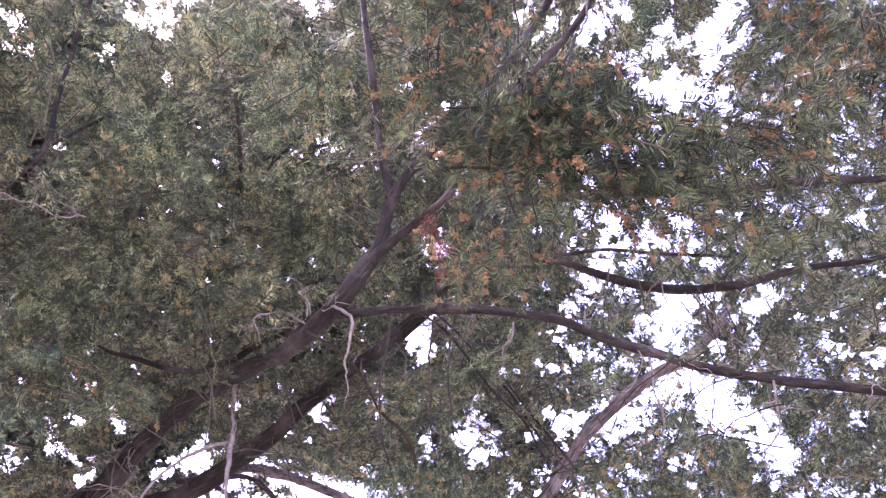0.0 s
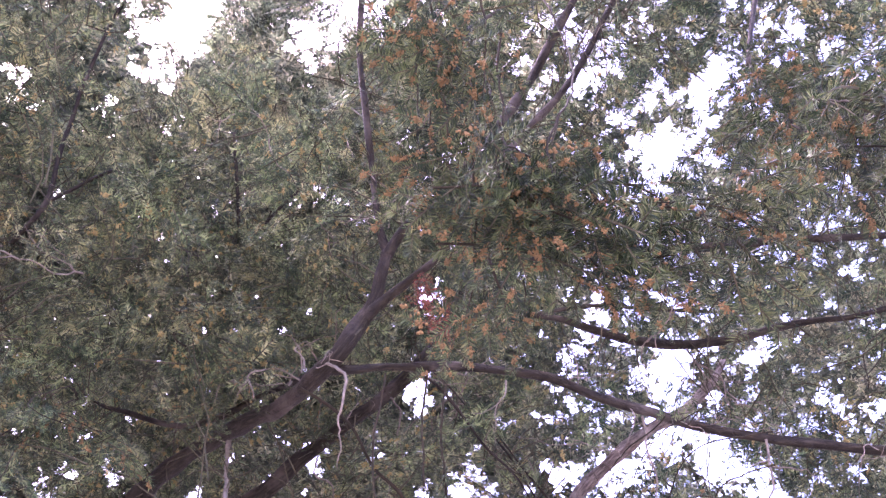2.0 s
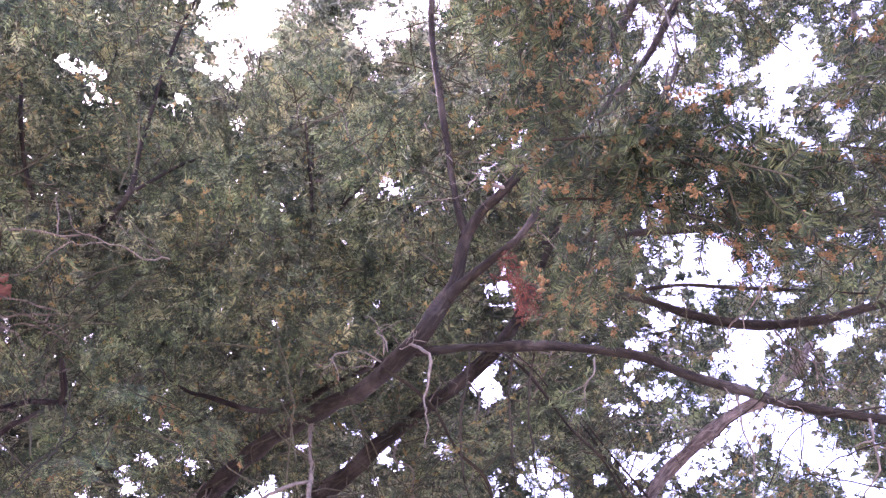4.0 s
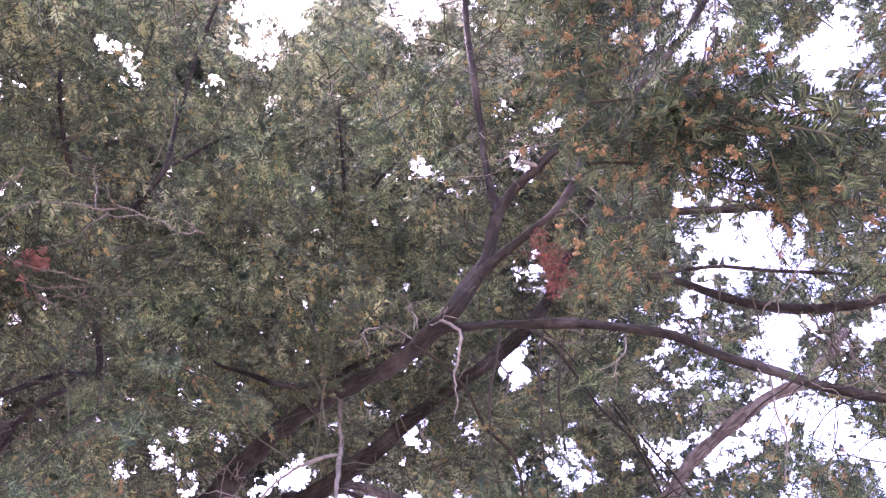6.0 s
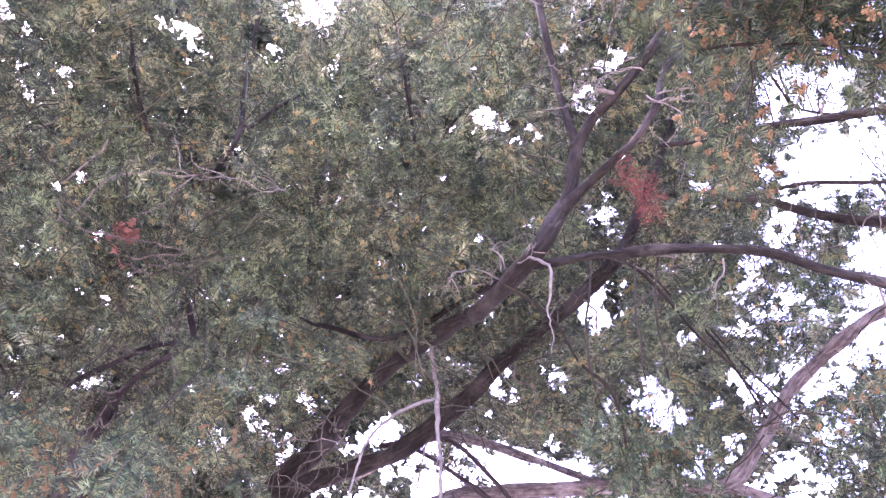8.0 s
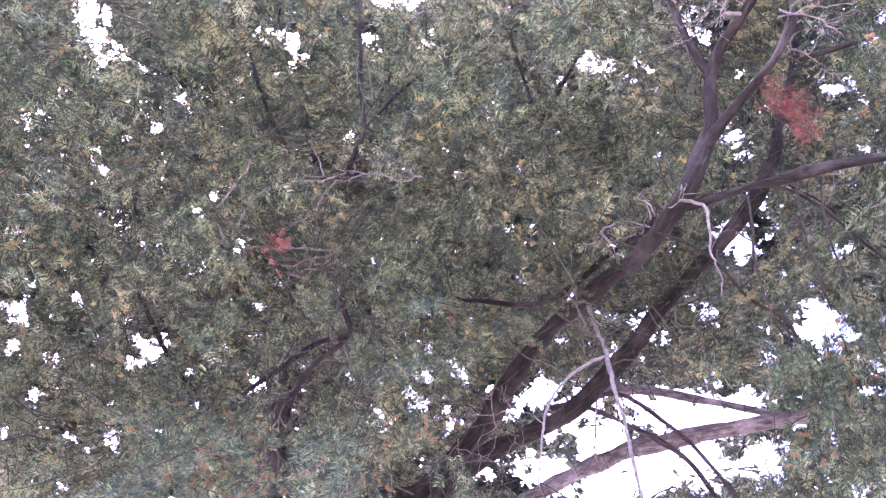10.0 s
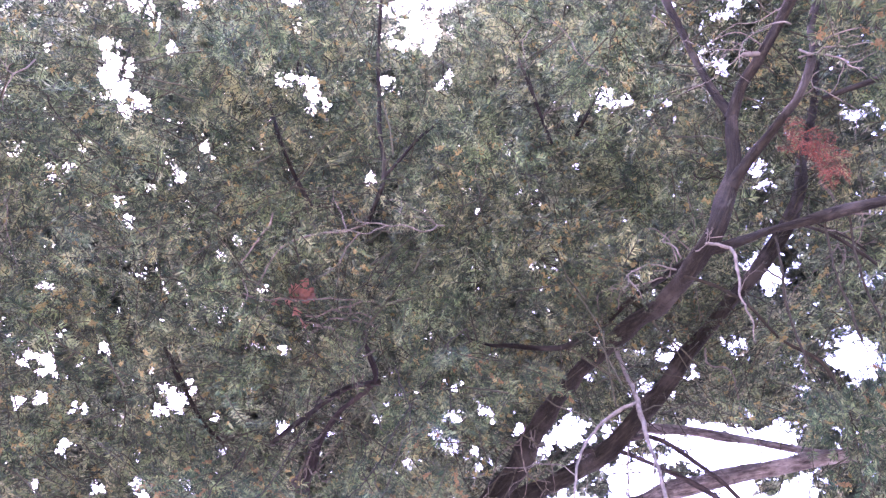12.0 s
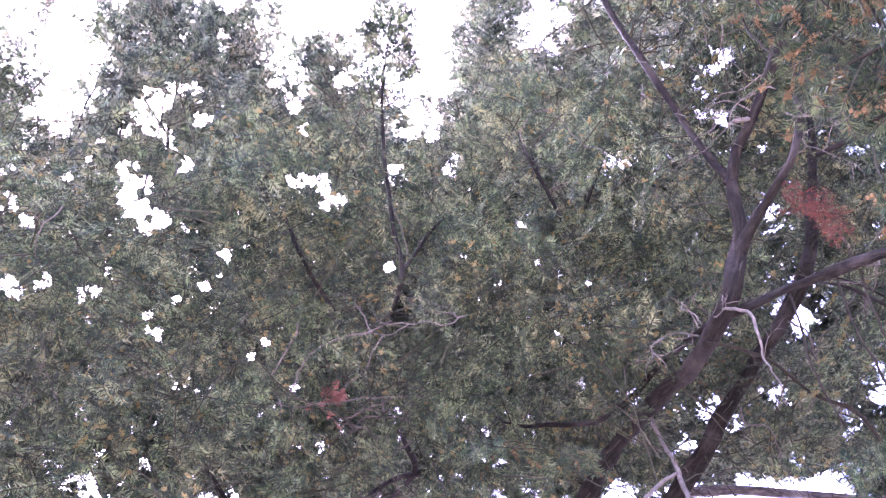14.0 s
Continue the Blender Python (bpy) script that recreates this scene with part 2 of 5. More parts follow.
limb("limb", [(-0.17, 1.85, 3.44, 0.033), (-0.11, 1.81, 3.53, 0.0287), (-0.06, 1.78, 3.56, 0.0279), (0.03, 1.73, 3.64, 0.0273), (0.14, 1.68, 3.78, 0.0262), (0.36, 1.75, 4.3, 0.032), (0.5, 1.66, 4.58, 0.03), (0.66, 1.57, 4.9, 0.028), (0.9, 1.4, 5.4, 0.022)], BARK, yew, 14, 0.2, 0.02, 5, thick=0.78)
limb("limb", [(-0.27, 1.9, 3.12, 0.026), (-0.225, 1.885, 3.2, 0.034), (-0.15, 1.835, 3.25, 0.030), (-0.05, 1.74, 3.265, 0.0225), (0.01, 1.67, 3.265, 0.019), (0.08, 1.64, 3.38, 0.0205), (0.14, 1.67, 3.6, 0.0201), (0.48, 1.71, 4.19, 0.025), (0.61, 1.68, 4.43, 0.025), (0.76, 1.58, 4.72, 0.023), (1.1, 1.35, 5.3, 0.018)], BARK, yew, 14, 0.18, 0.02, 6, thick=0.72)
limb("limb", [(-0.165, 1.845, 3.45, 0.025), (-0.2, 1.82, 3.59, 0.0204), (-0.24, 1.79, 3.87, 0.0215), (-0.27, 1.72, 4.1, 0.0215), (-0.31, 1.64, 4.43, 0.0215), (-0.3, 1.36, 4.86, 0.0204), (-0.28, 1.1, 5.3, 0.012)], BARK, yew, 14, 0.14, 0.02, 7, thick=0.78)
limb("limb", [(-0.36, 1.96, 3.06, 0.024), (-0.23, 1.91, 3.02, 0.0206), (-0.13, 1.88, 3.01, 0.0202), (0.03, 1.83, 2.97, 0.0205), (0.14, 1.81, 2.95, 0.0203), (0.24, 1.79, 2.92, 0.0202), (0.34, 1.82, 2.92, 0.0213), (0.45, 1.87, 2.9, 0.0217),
              (0.58, 1.91, 2.88, 0.0214), (0.71, 1.97, 2.88, 0.023), (0.81, 1.97, 2.85, 0.0223), (0.91, 1.98, 2.83, 0.0226), (1.28, 1.9, 2.73, 0.0202), (1.6, 1.88, 2.73, 0.015)], BARK, yew, 14, 0.22, 0.02, 8, thick=0.85)
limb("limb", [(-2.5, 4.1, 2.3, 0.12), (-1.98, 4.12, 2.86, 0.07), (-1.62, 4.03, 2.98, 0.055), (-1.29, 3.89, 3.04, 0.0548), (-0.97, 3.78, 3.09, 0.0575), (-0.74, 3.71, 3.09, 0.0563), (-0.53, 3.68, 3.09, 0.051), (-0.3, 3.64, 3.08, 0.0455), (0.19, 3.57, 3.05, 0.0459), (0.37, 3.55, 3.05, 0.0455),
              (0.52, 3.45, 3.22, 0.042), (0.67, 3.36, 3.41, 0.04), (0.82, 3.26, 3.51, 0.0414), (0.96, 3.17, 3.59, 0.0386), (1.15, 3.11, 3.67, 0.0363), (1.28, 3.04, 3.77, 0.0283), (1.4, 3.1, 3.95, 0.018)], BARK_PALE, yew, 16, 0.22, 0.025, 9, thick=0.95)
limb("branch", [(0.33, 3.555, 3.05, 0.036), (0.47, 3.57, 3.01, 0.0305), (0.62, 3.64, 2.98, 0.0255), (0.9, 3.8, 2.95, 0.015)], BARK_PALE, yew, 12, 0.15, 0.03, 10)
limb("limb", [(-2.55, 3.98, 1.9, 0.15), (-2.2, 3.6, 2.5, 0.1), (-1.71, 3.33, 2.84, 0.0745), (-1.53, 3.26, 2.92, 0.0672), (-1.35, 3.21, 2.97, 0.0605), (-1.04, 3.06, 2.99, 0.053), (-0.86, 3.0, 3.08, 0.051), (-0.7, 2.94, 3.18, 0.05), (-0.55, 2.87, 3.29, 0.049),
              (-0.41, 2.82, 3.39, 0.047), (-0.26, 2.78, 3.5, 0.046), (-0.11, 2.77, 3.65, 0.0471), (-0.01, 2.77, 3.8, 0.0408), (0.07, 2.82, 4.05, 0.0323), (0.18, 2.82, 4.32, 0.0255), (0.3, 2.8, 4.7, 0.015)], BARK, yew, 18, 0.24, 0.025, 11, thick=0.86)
limb("branch", [(-0.41, 2.17, 3.2, 0.015), (-0.63, 2.58, 3.43, 0.0145), (-0.76, 2.68, 3.44, 0.016), (-0.91, 2.75, 3.4, 0.0175), (-1.03, 2.76, 3.37, 0.0175), (-1.14, 2.73, 3.37, 0.0165), (-1.25, 2.67, 3.38, 0.0134), (-1.32, 2.62, 3.37, 0.010), (-1.4, 2.58, 3.4, 0.005)], BARK, yew, 10, 0.18, 0.02, 12)
limb("branch", [(0.32, 2.14, 3.43, 0.0103), (0.46, 2.21, 3.47, 0.017), (0.62, 2.34, 3.52, 0.0213), (0.83, 2.45, 3.55, 0.0247), (1.0, 2.5, 3.58, 0.0255), (1.2, 2.52, 3.62, 0.0238), (1.4, 2.51, 3.67, 0.022), (1.58, 2.52, 3.72, 0.019), (1.8, 2.5, 3.74, 0.016), (2.3, 2.5, 3.9, 0.01)], BARK, yew, 12, 0.16, 0.025, 13)
limb("branch", [(0.35, 2.15, 3.44, 0.0085), (0.46, 2.19, 3.5, 0.0096), (0.61, 2.2, 3.53, 0.0097), (0.78, 2.22, 3.53, 0.0095), (1.02, 2.25, 3.54, 0.0079), (1.3, 2.3, 3.56, 0.004)], BARK, yew, 8, 0.12, 0.025, 14)
limb("branch", [(0.08, 1.8, 3.36, 0.008), (0.23, 1.81, 3.38, 0.011), (0.41, 1.81, 3.41, 0.0159), (0.57, 1.82, 3.43, 0.0191), (0.72, 1.82, 3.44, 0.0195), (0.89, 1.81, 3.44, 0.0198), (1.06, 1.83, 3.48, 0.0195), (1.2, 1.85, 3.52, 0.0191), (1.8, 2.0, 3.7, 0.016)], BARK, yew, 12, 0.16, 0.025, 15)
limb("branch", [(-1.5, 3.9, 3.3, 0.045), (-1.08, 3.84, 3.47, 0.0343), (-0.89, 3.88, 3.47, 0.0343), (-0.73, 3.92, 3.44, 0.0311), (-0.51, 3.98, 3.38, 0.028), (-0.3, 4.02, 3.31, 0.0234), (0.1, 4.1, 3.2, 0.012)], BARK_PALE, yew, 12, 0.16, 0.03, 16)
limb("branch", [(-1.66, 2.12, 3.79, 0.0124), (-1.55, 2.04, 3.94, 0.0149), (-1.55, 1.98, 4.14, 0.0127), (-1.54, 1.93, 4.31, 0.0118), (-1.51, 1.84, 4.53, 0.0108), (-1.44, 1.72, 4.88, 0.0099), (-1.3, 1.6, 5.23, 0.0059)], BARK, yew, 9, 0.14, 0.03, 17)
limb("branch", [(-1.55, 2.04, 3.94, 0.0111), (-1.48, 2.03, 3.99, 0.0099), (-1.38, 2.04, 4.11, 0.0088), (-1.25, 2.06, 4.22, 0.0064)], BARK, yew, 8, 0.14, 0.03, 18)
limb("branch", [(-1.6, 1.67, 3.48, 0.0064), (-1.61, 1.63, 3.51, 0.0106), (-1.65, 1.58, 3.61, 0.0097), (-1.67, 1.5, 3.72, 0.0099), (-1.71, 1.46, 3.87, 0.0068)], BARK, yew, 8, 0.14, 0.03, 19)
limb("limb", [(-2.9, 3.97, 2.75, 0.19), (-3.1, 3.85, 3.1, 0.16), (-3.05, 3.72, 3.38, 0.13), (-2.85, 3.57, 3.62, 0.06), (-2.63, 3.45, 3.74, 0.03), (-2.31, 3.29, 3.78, 0.028), (-2.28, 3.17, 3.88, 0.0283), (-2.27, 3.07, 3.92, 0.0187)], BARK_GREY, yew, 18, 0.3, 0.03, 20, thick=0.62)
limb("branch", [(-2.28, 3.31, 3.78, 0.0223), (-2.45, 3.23, 3.74, 0.0223), (-2.58, 3.11, 3.56, 0.0187), (-2.71, 2.99, 3.36, 0.0152)], BARK_GREY, yew, 9, 0.16, 0.03, 22)
limb("branch", [(-2.57, 2.03, 3.35, 0.0102), (-2.55, 2.14, 3.25, 0.0127), (-2.53, 2.22, 3.17, 0.0127), (-2.5, 2.3, 3.09, 0.0115), (-2.46, 2.38, 3.04, 0.0102)], BARK, yew, 8, 0.16, 0.03, 23)
limb("branch", [(-0.95, 2.54, 4.35, 0.0124), (-0.98, 2.42, 4.58, 0.0113), (-1.01, 2.32, 4.77, 0.0087)], BARK, yew, 8, 0.12, 0.03, 24)
limb("branch", [(-0.83, 2.56, 4.37, 0.011), (-0.76, 2.51, 4.43, 0.011), (-0.67, 2.51, 4.58, 0.0085)], BARK, yew, 8, 0.12, 0.03, 25)
limb("branch", [(-0.42, 1.99, 3.01, 0.0071), (-0.37, 2.03, 3.0, 0.0089), (-0.32, 2.12, 3.01, 0.0092), (-0.27, 2.24, 3.01, 0.0086), (-0.21, 2.35, 2.94, 0.0088), (-0.12, 2.44, 2.89, 0.0099), (-0.09, 2.49, 2.79, 0.0089), (-0.09, 2.56, 2.66, 0.0079), (-0.13, 2.57, 2.45, 0.006)], TWIG, yew, 8, 0.2, 0.02, 26, thick=0.75)
limb("branch", [(-0.08, 1.9, 3.02, 0.009), (0.0, 2.03, 3.05, 0.0099), (0.07, 2.11, 3.01, 0.0101), (0.16, 2.25, 2.96, 0.0096), (0.27, 2.38, 2.92, 0.0089), (0.37, 2.54, 2.82, 0.0082)], BARK, yew, 8, 0.2, 0.02, 27, thick=0.6)
limb("branch", [(0.21, 2.39, 3.1, 0.0072), (0.31, 2.45, 2.98, 0.0082), (0.39, 2.49, 2.89, 0.0082), (0.46, 2.52, 2.8, 0.0082)], BARK, yew, 7, 0.2, 0.02, 28, thick=0.6)
limb("branch", [(-0.02, 2.14, 3.19, 0.0067), (0.05, 2.18, 3.14, 0.0067), (0.13, 2.31, 3.12, 0.0069), (0.25, 2.46, 3.06, 0.0082), (0.35, 2.61, 2.98, 0.0085), (0.46, 2.74, 2.92, 0.0077)], BARK, yew, 7, 0.2, 0.02, 29, thick=0.6)
limb("branch", [(0.87, 2.26, 3.9, 0.0072), (0.58, 1.99, 3.68, 0.0064), (0.45, 1.69, 3.45, 0.0055), (0.37, 1.46, 3.25, 0.0041)], TWIG, yew, 7, 0.2, 0.02, 30)
limb("branch", [(-1.12, 3.12, 3.06, 0.02), (-0.98, 3.17, 3.07, 0.0175), (-0.64, 3.32, 2.87, 0.017), (-0.51, 3.41, 2.67, 0.016), (-0.43, 3.46, 2.52, 0.013)], BARK_GREY, yew, 9, 0.2, 0.025, 70, thick=0.8)
limb("branch", [(-0.95, 3.1, 3.06, 0.018), (-0.81, 3.19, 3.1, 0.0165), (-0.59, 3.31, 2.91, 0.0155), (-0.43, 3.42, 2.66, 0.015), (-0.35, 3.47, 2.51, 0.012)], BARK_GREY, yew, 9, 0.2, 0.025, 71, thick=0.8)
# bleached dead wood hanging from the limbs
limb("dead_branch", [(-0.78, 2.56, 3.19, 0.0165), (-0.74, 2.46, 3.03, 0.0136), (-0.68, 2.3, 2.8, 0.0143), (-0.65, 2.23, 2.65, 0.0117), (-0.61, 2.16, 2.47, 0.0102), (-0.58, 2.1, 2.2, 0.006)], DEAD, yew, 10, 0.25, 0.015, 31, thick=0.72, wander=0.0015)
limb("dead_branch", [(-0.68, 2.3, 2.8, 0.0114), (-0.73, 2.27, 2.77, 0.0104), (-0.78, 2.22, 2.71, 0.0092), (-0.81, 2.14, 2.61, 0.008), (-0.83, 2.08, 2.49, 0.0068), (-0.85, 2.05, 2.3, 0.004)], DEAD, yew, 9, 0.25, 0.015, 32, thick=0.7, wander=0.0012)
limb("dead_branch", [(-0.33, 1.89, 3.03, 0.0103), (-0.29, 1.87, 3.0, 0.0126), (-0.26, 1.87, 2.96, 0.0108), (-0.26, 1.88, 2.89, 0.0099), (-0.27, 1.9, 2.83, 0.0081), (-0.26, 1.91, 2.76, 0.0056), (-0.27, 1.93, 2.7, 0.0032)], DEAD, yew, 9, 0.3, 0.012, 33, thick=0.5, wander=0.0025)
limb("snag", [(-0.02, 1.77, 3.59, 0.009), (-0.06, 1.74, 3.575, 0.008), (-0.085, 1.73, 3.575, 0.0075)], DEAD, yew, 8, 0.2, 0.01, 34)

back = tree("tall yew behind, its grey-green leading shoots coloured pale for haze and light")
limb("trunk", [(-9.8, 1.6, -0.1, 0.24), (-9.7, 1.7, 1.5, 0.19), (-9.3, 2.0, 3.5, 0.14), (-8.2, 2.5, 5.2, 0.08), (-6.6, 3.0, 6.1, 0.04), (-4.85, 3.4, 6.5, 0.03)], BARK, back, 16, 0.25, 0.06, 35)
limb("branch", [(-4.85, 3.4, 6.5, 0.03), (-4.7, 2.97, 7.3, 0.028), (-4.63, 2.77, 7.52, 0.0255), (-4.52, 2.59, 7.68, 0.0255), (-4.36, 2.43, 8.11, 0.0232), (-4.26, 2.26, 8.49, 0.0178)], BARK, back, 8, 0.15, 0.05, 36)
limb("branch", [(-4.52, 2.59, 7.68, 0.0198), (-4.61, 2.29, 8.0, 0.0174), (-4.58, 1.9, 8.4, 0.0149), (-4.45, 1.61, 8.68, 0.012)], BARK, back, 8, 0.15, 0.05, 37)

limb("dead_branch", [(-2.0, 1.83, 3.33, 0.004), (-1.94, 1.89, 3.33, 0.004), (-1.83, 1.96, 3.34, 0.004), (-1.67, 2.07, 3.36, 0.004), (-1.64, 2.1, 3.36, 0.003)], DEAD, yew, 7, 0.25, 0.015, 72, wander=0.003)
limb("dead_branch", [(-1.84, 1.72, 3.21, 0.003), (-1.76, 1.69, 3.31, 0.0045), (-1.71, 1.69, 3.36, 0.005), (-1.61, 1.73, 3.4, 0.005), (-1.52, 1.78, 3.42, 0.0045), (-1.44, 1.8, 3.45, 0.003)], DEAD, yew, 7, 0.25, 0.015, 73, wander=0.0012)
limb("dead_branch", [(-1.8, 1.58, 3.22, 0.003), (-1.73, 1.57, 3.29, 0.0042), (-1.68, 1.56, 3.34, 0.0042), (-1.66, 1.54, 3.37, 0.003)], DEAD, yew, 7, 0.25, 0.015, 74, wander=0.0012)
limb("dead_branch", [(-1.92, 2.18, 3.34, 0.003), (-1.86, 2.19, 3.38, 0.0045), (-1.83, 2.2, 3.39, 0.005), (-1.78, 2.24, 3.39, 0.0055), (-1.7, 2.3, 3.38, 0.005)], DEAD, yew, 7, 0.25, 0.015, 75, wander=0.0012)
limb("dead_branch", [(-1.76, 2.2, 3.45, 0.0045), (-1.79, 2.27, 3.34, 0.005), (-1.81, 2.34, 3.22, 0.0035)], DEAD, yew, 7, 0.25, 0.015, 76, wander=0.0012)

# fine dead twigs: crooked threads that hang from the wood
rng = np.random.RandomState(5)


def dead_twig(start, way, length, radius, parent, seed, forks=2, mat=DEAD):
    """A crooked, forking dead twig as one mesh."""
    r = np.random.RandomState(seed)
    vs, qs, us, base = [], [], [], 0
    todo = [(np.array(start, float), np.array(way, float), length, radius, forks)]
    while todo:
        p, d, ln, rad, left = todo.pop()
        d = d / np.linalg.norm(d)
        n = max(5, int(ln / 0.02))
        rows = []
        for k in range(n):
            rows.append((*p, rad * (1 - 0.75 * k / n)))
            d = d + r.normal(0, 0.26, 3) + (0, 0, -0.05)
            d /= np.linalg.norm(d)
            p = p + d * ln / n
            if left and r.rand() < 0.12:
                todo.append((p.copy(), d + r.normal(0, 0.7, 3), ln * r.uniform(0.3, 0.6), rad * 0.65, left - 1))
        v, q, u = tube(np.array(rows), 5, 0)
        vs.append(v), qs.append(q + base), us.append(u)
        base += len(v)
    return mesh_object("dead_twig", np.vstack(vs), np.vstack(qs), mat, parent, True)


TWIGS_AT_FORK = [
    ((-0.45, 2.1, 3.12), (-0.6, -0.4, 0.2), 0.35, 0.0035),
    ((-0.42, 2.02, 3.1), (-0.7, -0.2, 0.35), 0.3, 0.0028),
    ((-0.44, 2.06, 3.12), (-0.3, -0.5, 0.6), 0.28, 0.0026),
    ((-0.5, 2.12, 3.12), (-0.5, -0.4, -0.3), 0.26, 0.0026),
    ((-0.36, 1.95, 3.07), (-0.2, -0.4, -0.7), 0.22, 0.0024),
    ((-0.47, 2.08, 3.1), (0.0, -0.4, -0.6), 0.2, 0.003),
    ((-0.44, 2.05, 3.08), (0.3, -0.3, -0.8), 0.16, 0.0025),
    ((-1.3, 3.0, 3.15), (0.1, -0.3, -0.9), 0.5, 0.0034),
    ((-1.36, 3.05, 3.15), (0.0, -0.2, -0.9), 0.55, 0.0034),
    ((-1.28, 3.0, 3.2), (-0.1, -0.3, -0.9), 0.45, 0.003),
    ((-1.33, 3.02, 3.2), (0.1, -0.1, -0.9), 0.6, 0.0034),
    ((0.05, 1.63, 3.4), (0.3, -0.2, -0.6), 0.3, 0.0035),
    ((0.04, 1.63, 3.37), (0.6, 0.0, -0.4), 0.28, 0.003),
    ((0.06, 1.66, 3.55), (-0.3, -0.3, 0.3), 0.22, 0.003),
    ((0.08, 1.63, 3.4), (0.4, -0.2, 0.2), 0.25, 0.003),
    ((-0.04, 1.78, 3.58), (-0.1, 0.0, 0.8), 0.25, 0.003)]
TWIGS_AT_TRUNK = [
    ((-0.02, 1.75, 3.6), (-0.2, -0.2, 0.6), 0.2, 0.003),
    ((-1.9, 2.1, 3.36), (0.5, 0.1, -0.1), 0.45, 0.005),
    ((-1.85, 2.1, 3.3), (0.6, 0.1, -0.2), 0.4, 0.004),
    ((-1.95, 2.08, 3.38), (0.4, 0.2, -0.4), 0.4, 0.0045),
    ((-2.2, 3.1, 3.85), (-0.4, -0.3, -0.1), 0.5, 0.006),
    ((-2.35, 3.2, 3.75), (0.4, -0.4, 0.2), 0.5, 0.005),
    ((-2.5, 3.25, 3.7), (0.3, -0.4, -0.3), 0.6, 0.006),
    ((-2.7, 3.4, 3.6), (0.2, -0.4, -0.5), 0.6, 0.006),
    ((-2.85, 3.5, 3.5), (0.1, -0.4, -0.5), 0.6, 0.006),
    ((-2.75, 3.45, 3.55), (-0.2, -0.4, -0.4), 0.5, 0.006),
    ((-1.74, 2.95, 3.74), (-0.5, 0.0, -0.35), 0.45, 0.0045),
    ((-1.78, 2.96, 3.72), (-0.45, 0.0, -0.5), 0.4, 0.004),
    ((-1.8, 2.95, 3.68), (-0.5, 0.1, -0.2), 0.42, 0.0045),
    ((-1.72, 2.94, 3.68), (-0.4, 0.0, -0.6), 0.45, 0.004),
    ((-0.9, 3.1, 3.1), (0.3, -0.2, -0.7), 0.5, 0.005),
    ((-0.2, 2.75, 3.5), (0.3, -0.2, -0.8), 0.6, 0.005)]
TWIGS_AT_PALE_LIMBS = [
    ((0.1, 2.8, 3.9), (0.4, -0.1, -0.7), 0.7, 0.006),
    ((-0.5, 2.9, 3.3), (0.2, -0.2, -0.9), 0.5, 0.0045),
    ((0.6, 1.92, 2.86), (0.1, -0.1, -0.9), 0.35, 0.004),
    ((0.95, 1.95, 2.8), (0.3, 0.0, -0.8), 0.4, 0.004),
    ((0.2, 1.8, 2.9), (0.0, 0.0, -0.9), 0.2, 0.003),
    ((0.05, 1.83, 2.95), (0.1, 0.0, -0.9), 0.2, 0.003),
    ((0.8, 3.26, 3.5), (0.3, -0.3, 0.5), 0.6, 0.006),
    ((0.5, 3.45, 3.2), (0.3, -0.3, 0.6), 0.6, 0.006),
    ((0.64, 2.02, 3.64), (0.3, 0.2, 0.5), 0.5, 0.005),
    ((0.9, 2.02, 3.64), (0.2, 0.1, -0.7), 0.5, 0.005),
    ((1.0, 2.5, 3.58), (0.2, 0, -0.7), 0.5, 0.005)]
for i, (p, d, ln, rad) in enumerate(TWIGS_AT_FORK + TWIGS_AT_TRUNK + TWIGS_AT_PALE_LIMBS):
    dead_twig(p, d, ln, rad, yew, 100 + i)


# hairline twigs along the limbs
r = np.random.RandomState(21)
for i in range(80):
    path = WOOD_PATHS[1 + r.randint(len(WOOD_PATHS) - 9)]
    row = path[r.randint(len(path) // 8, len(path))]
    if row[2] < 2.3 or row[2] > 5.2:
        continue
    way = np.array((r.normal(0, 0.8), r.normal(-0.4, 0.5), r.normal(0.0, 0.7)))
    dead_twig(row[:3], way, r.uniform(0.12, 0.42), r.uniform(0.0013, 0.0026), yew, 300 + i, 2, (DEAD, TWIG, DEAD)[i % 3])


